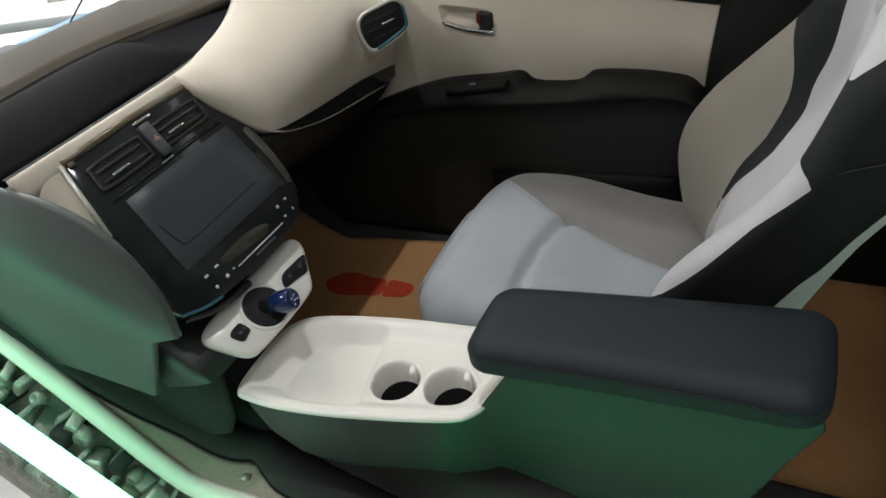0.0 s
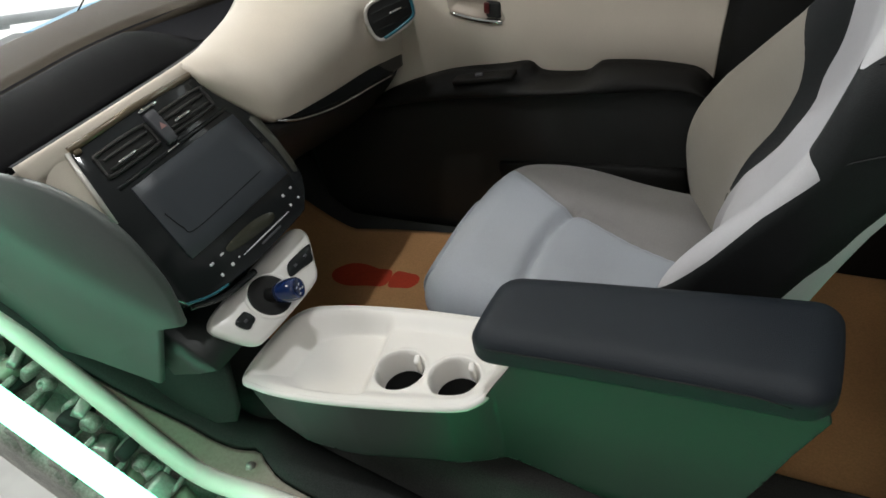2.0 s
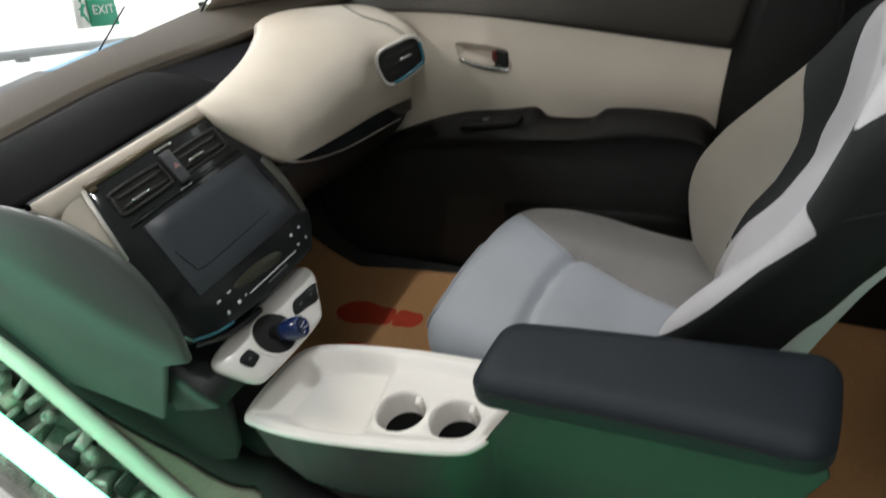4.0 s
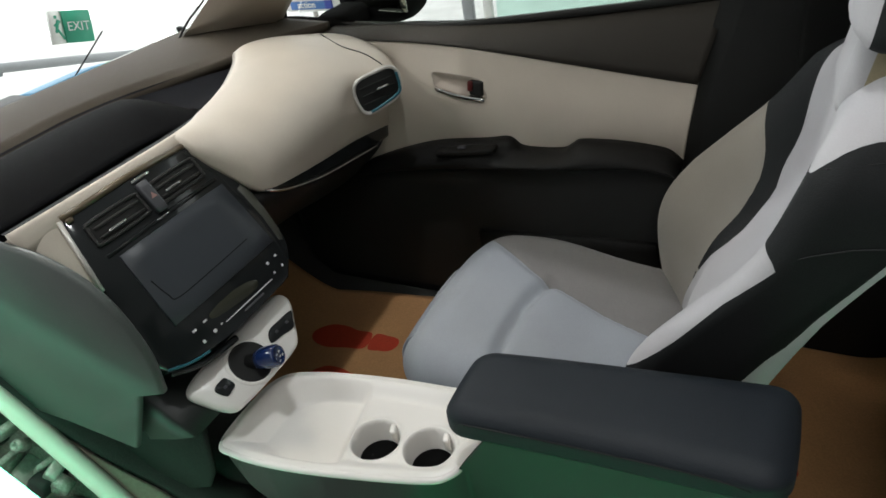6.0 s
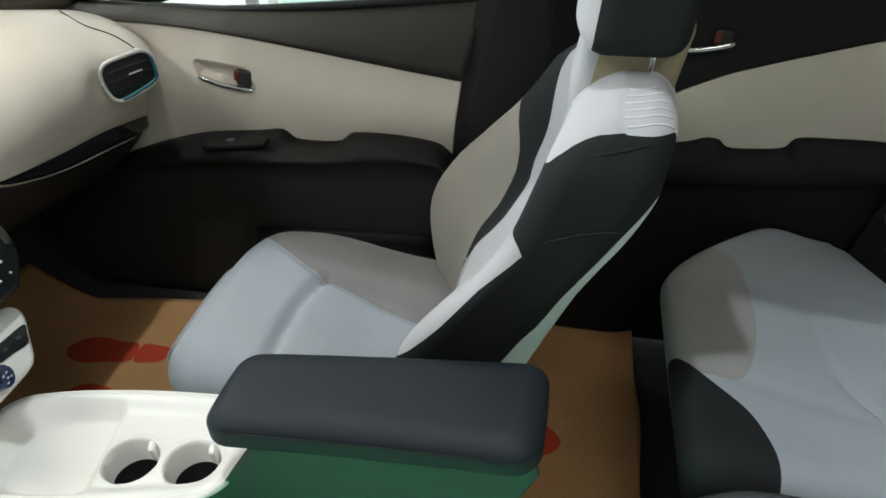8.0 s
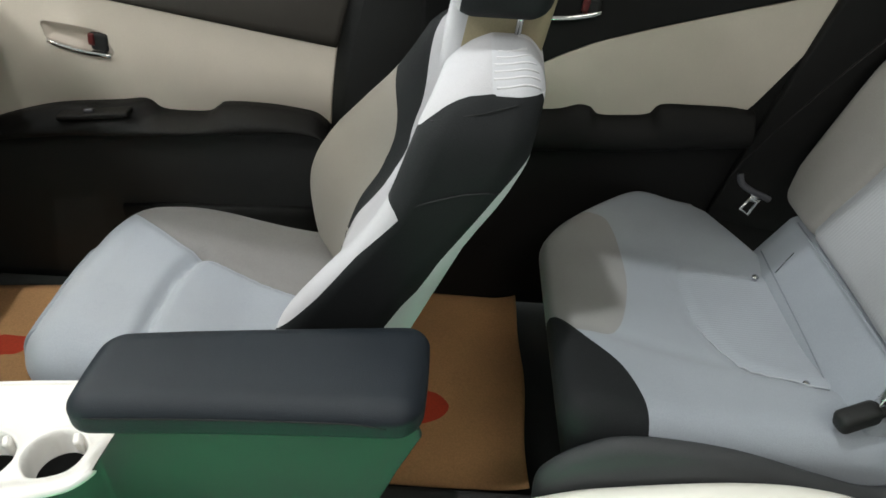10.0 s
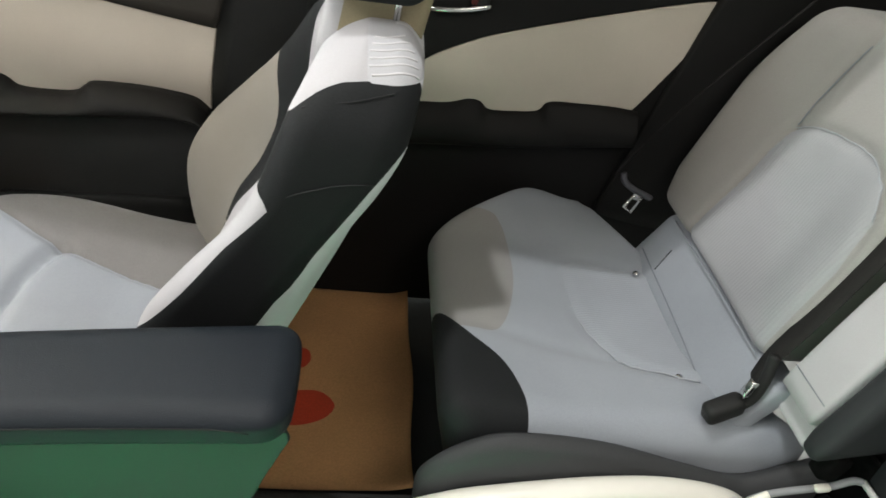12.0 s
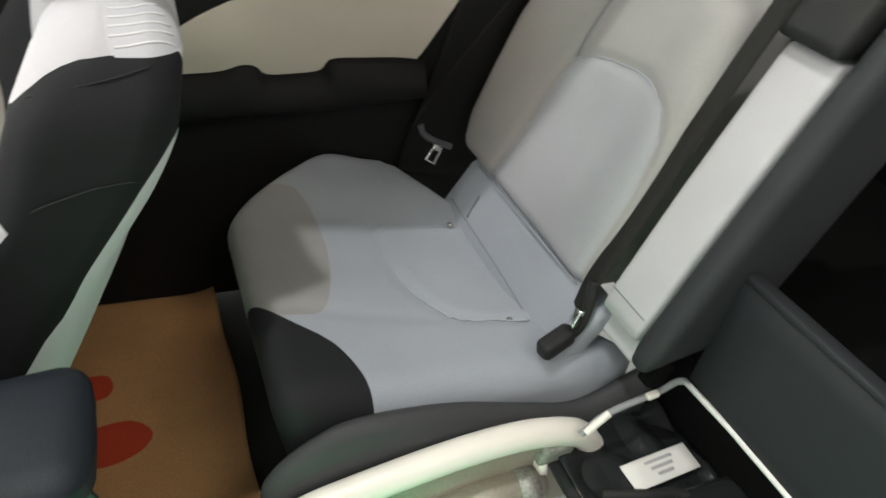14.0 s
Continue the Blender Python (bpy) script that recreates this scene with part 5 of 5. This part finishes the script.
b = strap("rear_door_belt", [(1.45, 0.63, 0.82), (1.34, 0.645, 0.66), (1.235, 0.648, 0.50), (1.205, 0.648, 0.44)], 0.046, (0.6, 0.3, 0.6), "black belt with steel tongue beside the door")
part("tongue_grip", tube(spline([(1.193, 0.606, 0.452), (1.200, 0.601, 0.434), (1.222, 0.598, 0.420), (1.245, 0.599, 0.410), (1.266, 0.604, 0.399)], 6), 0.0065, 8, 0.7), GREY_BTN, b, "grey plastic grip")
part("tongue", tube([(1.224, 0.597, 0.404), (1.212, 0.595, 0.379), (1.230, 0.595, 0.366), (1.241, 0.597, 0.396), (1.224, 0.597, 0.404), (1.218, 0.596, 0.392)], 0.0034, 6), CHROME, b, "steel belt tongue")
part("tongue_plate", moved(rbox((0.024, 0.004, 0.016), 0.0015, 2), pose(1.234, 0.598, 0.402, 0, 28, 0)), CHROME, b)


# ---- cut body, battery and machinery ----
def flange(name, line, r, label):
    t = thing(name, label, "body flange")
    p = spline(line, 10)
    part("edge_bar", tube(p, r, 14), CREAM, t)
    for q in (p[0], p[-1]):
        part("end_cap", moved(rbox((2.0 * r, 2.0 * r, 2.0 * r), 0.98 * r, 8), Matrix.Translation(tuple(q))), CREAM, t, "rounded cream end")
    return t


flange("cut_body_flange", [(-0.98, -0.235, 0.60), (-0.70, -0.235, 0.415), (-0.60, -0.235, 0.325), (-0.50, -0.235, 0.22), (-0.42, -0.235, 0.135), (-0.33, -0.235, 0.09), (-0.10, -0.235, 0.11), (0.3, -0.235, 0.02)], 0.019, "cream painted edge of the cut body shell")
flange("cut_sill_flange", [(0.70, 0.0, 0.150), (0.82, 0.0, 0.210), (0.90, 0.0, 0.234), (1.05, 0.0, 0.262), (1.16, 0.0, 0.264), (1.25, 0.0, 0.238), (1.298, 0.0, 0.186), (1.308, 0.0, 0.155)], 0.022, "cream painted edge above the battery")


def sill_bracket():
    t = thing("sill_bracket", "cut cast metal bracket below the cream flange", "machinery")
    part("web", slab([(0.80, 0.08), (0.86, 0.20), (1.02, 0.245), (1.20, 0.225), (1.27, 0.15), (1.30, 0.05)], 0.0, 0.03, 1, 0.006), PLATE, t, "primed steel web")
    part("tab", moved(rbox((0.055, 0.030, 0.040), 0.008, 6, lambda v: v + np.stack([0 * v[:, 0], 0 * v[:, 0], 0.006 * np.sin(90 * v[:, 0])], 1)), pose(1.215, -0.004, 0.215, 0, 14, 0)), CAST, t, "cut cast tab")
    part("rib", bar((0.016, 0.030, 0.11), 0.005, pose(1.205, -0.006, 0.150, 0, -12, 0)), CREAM, t, "cream rib")
    part("tube_stub", tube([(1.00, -0.02, 0.13), (1.10, -0.02, 0.155), (1.20, -0.01, 0.15)], 0.030, 14), PLATE, t, "cut steel tube")
    part("clamp", tube([(1.155, -0.02, 0.152), (1.168, -0.02, 0.153), (1.182, -0.02, 0.152)], 0.036, 14), CAST, t, "metal clamp")
    return t


sill_bracket()


def battery_bay():
    t = thing("battery_bay", "black battery tray under the rear seat with white label", "battery")
    part("tray_floor", slab([(1.20, -0.40), (1.46, -0.40), (1.46, 0.09), (1.20, 0.03)], 0.195, 0.205, 2, 0.004), PIANO, t, "glossy black cover")
    part("cell_cover", moved(rbox((0.13, 0.15, 0.05), 0.024, 8), pose(1.405, -0.200, 0.212)), PIANO, t, "moulded black cover")
    part("cell_cover", moved(rbox((0.05, 0.08, 0.05), 0.02, 8), pose(1.265, -0.19, 0.212)), PIANO, t, "moulded black cover")
    part("cover_sheet", thick(grid(40, 60, lambda u, w: (1.215 + 0.230 * u, -0.36 + 0.40 * w, 0.209 + 0.010 * np.sin(9 * w + 5 * u) * np.sin(14 * u - 6 * w) + 0.003 * np.sin(21 * w + 13 * u))), (0, 0, -0.003)), PIANO, t, "crumpled glossy black cover")
    part("cable", tube(spline([(1.24, -0.10, 0.225), (1.30, -0.125, 0.235), (1.36, -0.14, 0.228), (1.385, -0.20, 0.225)], 6), 0.008, 8), BLACK, t, "black cable")
    part("tray_wall", bar((0.012, 0.50, 0.13), 0.004, pose(1.455, -0.16, 0.265)), LUGGAGE, t)
    part("label", bar((0.130, 0.045, 0.003), 0.001, pose(1.360, -0.084, 0.222, 4, 0, 4)), LABEL, t, "white printed label")
    for k in range(3):
        part("label_line", bar((0.055 - 0.012 * k, 0.005, 0.001), 0.0003, pose(1.362, -0.072 - 0.011 * k, 0.2245, 4, 0, 4)), INK, t)
    part("tray_edge", tube(spline([(1.233, -0.026, 0.272), (1.272, -0.020, 0.296), (1.338, -0.018, 0.312), (1.368, -0.018, 0.320), (1.390, -0.019, 0.334), (1.402, -0.023, 0.337)], 8), 0.0056, 8), GREY_WALL, t, "grey tray edge")
    part("tray_edge", tube([(1.4035, -0.022, 0.337), (1.4045, -0.12, 0.342), (1.4045, -0.40, 0.342)], 0.0050, 8), LABEL, t, "white tray edge below the board")
    part("tray_edge", tube(spline([(1.238, -0.029, 0.276), (1.254, -0.026, 0.288), (1.276, -0.022, 0.3005)], 6), 0.0062, 8), CREAM, t, "bare white end of the tray edge")
    part("tray_clip", bar((0.022, 0.012, 0.010), 0.004, pose(1.349, -0.022, 0.320, 0, -10, 0)), CREAM, t, "white clip")
    return t


battery_bay()
b = thing("luggage_board", "dark grey upright board behind the battery bay", "trim board")
part("board", bar((0.02, 0.42, 0.20), 0.005, pose(1.412, -0.235, 0.445)), BLUE_BOARD, b)
part("board_edge", bar((0.026, 0.42, 0.012), 0.004, pose(1.413, -0.235, 0.548)), BLUE_BOARD, b)


BAR_LINE = [(-0.98, 0.60), (-0.70, 0.415), (-0.60, 0.325), (-0.50, 0.22), (-0.42, 0.135), (-0.33, 0.09), (-0.10, 0.11), (0.3, 0.02)]
bar_z = curve(BAR_LINE)


def machinery():
    """Cast and pressed metal parts of the drive unit, in rows below the flange."""
    t = thing("drive_unit", "bare cast metal parts of the cut drive unit", "machinery")
    rng = random.Random(4)
    part("casing", thick(grid(30, 8, lambda u, w: (-1.0 + 0.8 * u, -0.215 - 0.10 * w, bar_z(-1.0 + 0.8 * u) - 0.03 - 0.30 * w)), (0, 0.03, 0)), CAST, t, "cut casing wall")
    for k in range(26):
        x = -0.96 + 0.028 * k + rng.uniform(-0.012, 0.012)
        z = float(bar_z(x)) - 0.055 - 0.045 * rng.random()
        a = rng.uniform(-25, 25)
        q = rng.uniform(0.5, 1.2)
        if k % 3 == 0:
            part("boss", moved(lathe([(q * 0.019, 0), (q * 0.019, 0.020), (q * 0.015, 0.026), (q * 0.009, 0.026), (q * 0.009, 0.012), (0.001, 0.012)], 14), pose(x, -0.255, z, 70 + a, 0, 10)), CAST, t, "round cast boss")
        else:
            part("tooth", bar((0.010 + 0.022 * rng.random(), 0.05, 0.020 + 0.05 * rng.random()), 0.005, pose(x, -0.252, z, a, 42, a)), CAST if k % 2 else STEEL, t)
    for k in range(16):
        x = -0.95 + 0.047 * k
        part("rib", bar((0.014, 0.05, 0.10), 0.005, pose(x, -0.292, float(bar_z(x)) - 0.155, rng.uniform(-15, 15), 40 + rng.uniform(-10, 10), 0)), CAST, t)
    for k in range(34):
        x = -0.95 + 0.024 * k + rng.uniform(-0.015, 0.015)
        z = float(bar_z(x)) - rng.uniform(0.035, 0.16)
        size = (rng.uniform(0.020, 0.050), rng.uniform(0.03, 0.07), rng.uniform(0.018, 0.050))
        part("block", bar(size, 0.006, pose(x, -0.262 - rng.uniform(0.0, 0.03), z, rng.uniform(-20, 20), 40 + rng.uniform(-25, 25), rng.uniform(-20, 20))), (CAST, STEEL, PLATE, BLACK)[k % 4], t)
    for k in range(12):
        x = -0.93 + 0.06 * k
        part("bolt", moved(lathe([(0.011, 0), (0.011, 0.009), (0.007, 0.013), (0.001, 0.013)], 6), pose(x, -0.300, float(bar_z(x)) - 0.125 - 0.03 * (k % 2), 75, 0, 0)), STEEL, t)
    for k in range(9):
        x = -0.92 + 0.075 * k
        part("gear_wheel", moved(lathe([(0.034, 0), (0.036, 0.008), (0.034, 0.016), (0.022, 0.018), (0.020, 0.010), (0.010, 0.010), (0.008, 0.022), (0.001, 0.022)], 18), pose(x, -0.33, float(bar_z(x)) - 0.235, 78, rng.uniform(-10, 10), 0)), CAST, t, "cut gear wheel")
    part("lower_casing", moved(rbox((0.72, 0.05, 0.16), 0.02, 8), pose(-0.62, -0.33, 0.02, 0, 40, 0)), CAST, t)
    return t


machinery()
p = thing("cut_floor_plate", "bare steel floor plate with bolts beside the carpet", "body panel")
inner = curve([(-0.62, -0.232), (-0.50, -0.205), (-0.42, -0.178), (-0.32, -0.168), (-0.27, -0.160), (-0.23, -0.180), (-0.16, -0.205), (0.0, -0.215), (0.30, -0.22)])
part("plate", thick(grid(40, 8, lambda u, w: (-0.60 + 0.85 * u, -0.236 + (inner(-0.60 + 0.85 * u) + 0.236) * w, bar_z(-0.60 + 0.85 * u) + 0.006)), (0, 0, -0.004)), PLATE, p, "bare tan-grey plate")
part("bolt", moved(lathe([(0.010, 0), (0.010, 0.008), (0.007, 0.014), (0.001, 0.014)], 6), Matrix.Translation((-0.262, -0.192, 0.098))), STEEL, p, "steel bolt")
part("tunnel_panel", slab([(-0.62, 0.36), (-0.22, 0.36), (-0.25, 0.24), (-0.285, 0.185), (-0.34, 0.158), (-0.42, 0.170), (-0.52, 0.235)], -0.165, -0.150, 1, 0.006), TUNNEL, FLOOR, "dark grey carpet below the dashboard")
part("carpet_edge", thick(grid(40, 10, lambda u, w: (-0.75 + 1.0 * u, inner(np.maximum(-0.75 + 1.0 * u, -0.62)) + 0.002 + 0.10 * w, bar_z(-0.75 + 1.0 * u) + 0.020 + 0.03 * np.sin(w * 3.0) - 0.05 * w)), (0, 0, -0.012)), TUNNEL, FLOOR, "dark cut edge of the carpet")
n = thing("neon_tube", "glowing green neon tube below the cut body", "neon lamp")
part("end_cap", tube([(-0.15, -0.36, 0.11), (-0.13, -0.36, 0.095), (-0.115, -0.36, 0.084)], 0.024, 12), STEEL, n, "metal end cap")
part("glass_tube", tube([(-0.90, -0.36, 0.668), (-0.537, -0.36, 0.398), (-0.313, -0.36, 0.231), (-0.15, -0.36, 0.11)], 0.021, 14), NEON, n)

n = thing("neon_tube", "glowing green neon tube along the cut sill", "neon lamp")
part("glass_tube", tube([(0.10, -0.31, 0.06), (0.50, -0.31, 0.06), (1.02, -0.31, 0.06)], 0.021, 14), SILL_NEON, n)
for q in (0.12, 0.56, 1.0):
    part("stand_leg", tube([(q, -0.31, 0.045), (q, -0.31, -0.2), (q, -0.31, -0.422)], 0.008, 8), STEEL, n, "thin steel stand")


# ---- outside the windows ----
s = thing("exit_sign", "green and white exit sign hanging in the hall", "sign")
mm = axes((-4.0, 2.438, 0.267), (0, 0.311, -0.076), (0, 0.096, 0.197))
part("panel", moved(rbox((0.215, 0.215, 0.03), 0.004, 2), mm @ Matrix.Translation((0.053, 0, 0))), GREEN_SIGN, s)
part("pictogram_panel", moved(rbox((0.105, 0.220, 0.030), 0.004, 2), mm @ Matrix.Translation((-0.107, 0, -0.002)) @ pose(0, 0, 0, 0, 12, 0)), LABEL, s)
part("pictogram", moved(joined(rbox((0.020, 0.020, 0.004), 0.0015, 2), moved(rbox((0.022, 0.09, 0.004), 0.0015, 2), pose(0, -0.06, 0, 0, 0, -20)), moved(rbox((0.07, 0.014, 0.004), 0.0015, 2), pose(0.0, -0.045, 0, 0, 0, 25)), moved(rbox((0.016, 0.075, 0.004), 0.0015, 2), pose(0.02, -0.115, 0, 0, 0, 30))), mm @ Matrix.Translation((-0.107, 0.068, 0.016))), GREEN_SIGN, s, "plain green arrow-like mark")
for q in (-0.12, 0.12):
    part("hanging_rod", tube([mm @ Vector((q, 0.10, 0)), mm @ Vector((q, 0.10, 0)) + Vector((0, 0, 1.5)), mm @ Vector((q, 0.10, 0)) + Vector((0, 0, 3.22))], 0.0012, 6), LABEL, s)
txt = bpy.data.curves.new("lettering", "FONT")
txt.body, txt.size, txt.align_x = "EXIT", 0.085, "CENTER"
txt.materials.append(WRITING)
o = new("lettering", txt)
o.parent, o.matrix_world = s, mm @ Matrix.Translation((0.053, -0.025, 0.018))

w = thing("windscreen", "clear windscreen above the dashboard", "windscreen", kind="structure")
part("pane", thick(grid(10, 10, lambda u, k: (-0.900 + 0.60 * k, -0.2 + 0.9 * u, 0.751 + 0.42 * k)), (0, 0, 0.004)), GLASS, w, smooth=False).visible_shadow = False
part("lower_frame", bar((0.022, 0.95, 0.016), 0.006, pose(-0.925, 0.25, 0.738)), BLACK, w, "black cowl strip")
part("cowl_end", bar((0.08, 0.42, 0.020), 0.006, pose(-0.985, 0.035, 0.734)), BLACK, w, "black cowl panel")
bn = thing("bonnet", "blue painted edge of the car bonnet", "bonnet")
part("panel", thick(grid(12, 24, lambda u, k: (-1.09 + 0.14 * u, 0.25 + 0.22 * k, 0.743 - 0.030 * (1 - u) ** 2 - 0.006 * np.clip(k * 4 - 3, 0, 1))), (0, 0, -0.012)), BODY, bn)
wp = thing("wiper_arm", "thin black wiper arm over the windscreen", "wiper")
part("arm", tube([(-0.955, 0.367, 0.742), (-0.955, 0.425, 0.776), (-0.955, 0.482, 0.810)], 0.0018, 6), BLACK, wp)
be = thing("hall_beam", "pale grey beam along the hall wall", "beam", kind="structure")
part("beam", moved(rbox((0.10, 3.0, 0.075), 0.01, 2), pose(-5.0, 2.6, -0.075, -14, 0, 0)), GREY_WALL, be)

a = thing("pillar_a", "taupe trim of the windscreen pillar", "pillar", kind="structure")
part("windscreen_border", tube(spline([(-0.800, 0.567, 0.766), (-0.79, 0.566, 0.773), (-0.742, 0.563, 0.809), (-0.681, 0.560, 0.846), (-0.44, 0.552, 1.0), (-0.20, 0.545, 1.165)], 6), 0.0026, 8), BLACK, a, "black border beside the windscreen")
part("cover", thick((np.array([(-0.812, 0.572, 0.752), (-0.610, 0.690, 0.748), (-0.15, 0.64, 1.17), (-0.195, 0.55, 1.17)]), np.array([(0, 1, 2, 3)])), (0, 0.03, 0)), PILLAR_TRIM, a)

k = part("door_mirror", moved(rbox((0.27, 0.11, 0.17), 0.050, 14, lambda v: v + np.stack([0 * v[:, 0], 0 * v[:, 0], 0.030 * np.clip(v[:, 0] / 0.13, 0, 1) ** 2 * np.clip(-v[:, 2] / 0.08, 0, 1)], 1)), pose(-0.415, 0.90, 0.780, 0, 0, -14)), LUGGAGE, FRONT_DOOR, "black door mirror housing")
part("mirror_glass", moved(rbox((0.19, 0.006, 0.115), 0.0028, 8), pose(-0.390, 0.840, 0.797, 0, 0, -14)), MIRROR, k, "mirror glass reflecting the hall")
part("mirror_foot", bar((0.10, 0.14, 0.05), 0.02, pose(-0.475, 0.815, 0.735)), LUGGAGE, k, "black mirror foot")
part("quarter_window_bar", tube(spline([(-0.632, 0.742, 0.715), (-0.612, 0.742, 0.760), (-0.600, 0.741, 0.800), (-0.53, 0.732, 0.92), (-0.40, 0.710, 1.10)], 6), 0.0085, 8), BLACK, FRONT_DOOR, "black bar of the quarter window")
part("quarter_window_sill", bar((0.21, 0.020, 0.060), 0.008, pose(-0.515, 0.752, 0.722, 0, 4, 0)), LUGGAGE, FRONT_DOOR, "black sill of the quarter window")

ps = thing("wall_poster", "white wall poster with a blue band and the word action", "poster")
part("sheet", bar((0.45, 0.012, 0.64), 0.003, pose(-2.315, 3.0, 0.487)), LABEL, ps)
part("printed_band", bar((0.325, 0.006, 0.052), 0.002, pose(-2.335, 2.993, 0.204)), BLUE_SIGN, ps, "blue printed band")
part("printed_block", bar((0.060, 0.008, 0.056), 0.002, pose(-2.190, 2.993, 0.205)), DEEP_BLUE, ps, "deep blue printed block")
part("poster_leg", bar((0.03, 0.02, 0.58), 0.003, pose(-2.33, 3.02, -0.13)), STEEL, ps)
txt = bpy.data.curves.new("lettering", "FONT")
txt.offset = 0.0012
txt.body, txt.size, txt.align_x = "action", 0.058, "CENTER"
txt.materials.append(LABEL)
o = new("lettering", txt)
o.parent, o.matrix_world = ps, pose(-2.365, 2.988, 0.190, 90, 0, 0)

PANE_GREEN = glass_material()
PANE_GREEN.name = "pale_green_glass"
PANE_GREEN.node_tree.nodes["Principled BSDF"].inputs["Base Color"].default_value = (0.66, 0.88, 0.80, 1)
gp = thing("glass_partition", "pale green glass partition with grey posts in the hall", "partition", kind="structure")
part("glass_pane", bar((2.30, 0.012, 2.6), 0.003, pose(-0.33, 4.0, 0.88)), PANE_GREEN, gp, "pale green glass", smooth=False).visible_shadow = False
part("post", bar((0.09, 0.05, 2.7), 0.01, pose(-1.705, 4.0, 0.93)), GREY_WALL, gp, "grey metal post")
part("post", bar((0.07, 0.05, 2.7), 0.01, pose(-1.545, 4.0, 0.93)), LABEL, gp, "white metal post")
hb = thing("beam_box", "small grey box hanging under the hall beam", "box")
part("case", bar((0.08, 0.085, 0.055), 0.008, pose(-5.0, 2.335, -0.045, -14, 0, 0)), GREY_WALL, hb)
part("hanger", bar((0.03, 0.03, 0.05), 0.005, pose(-5.0, 2.345, -0.012, -14, 0, 0)), STEEL, hb)
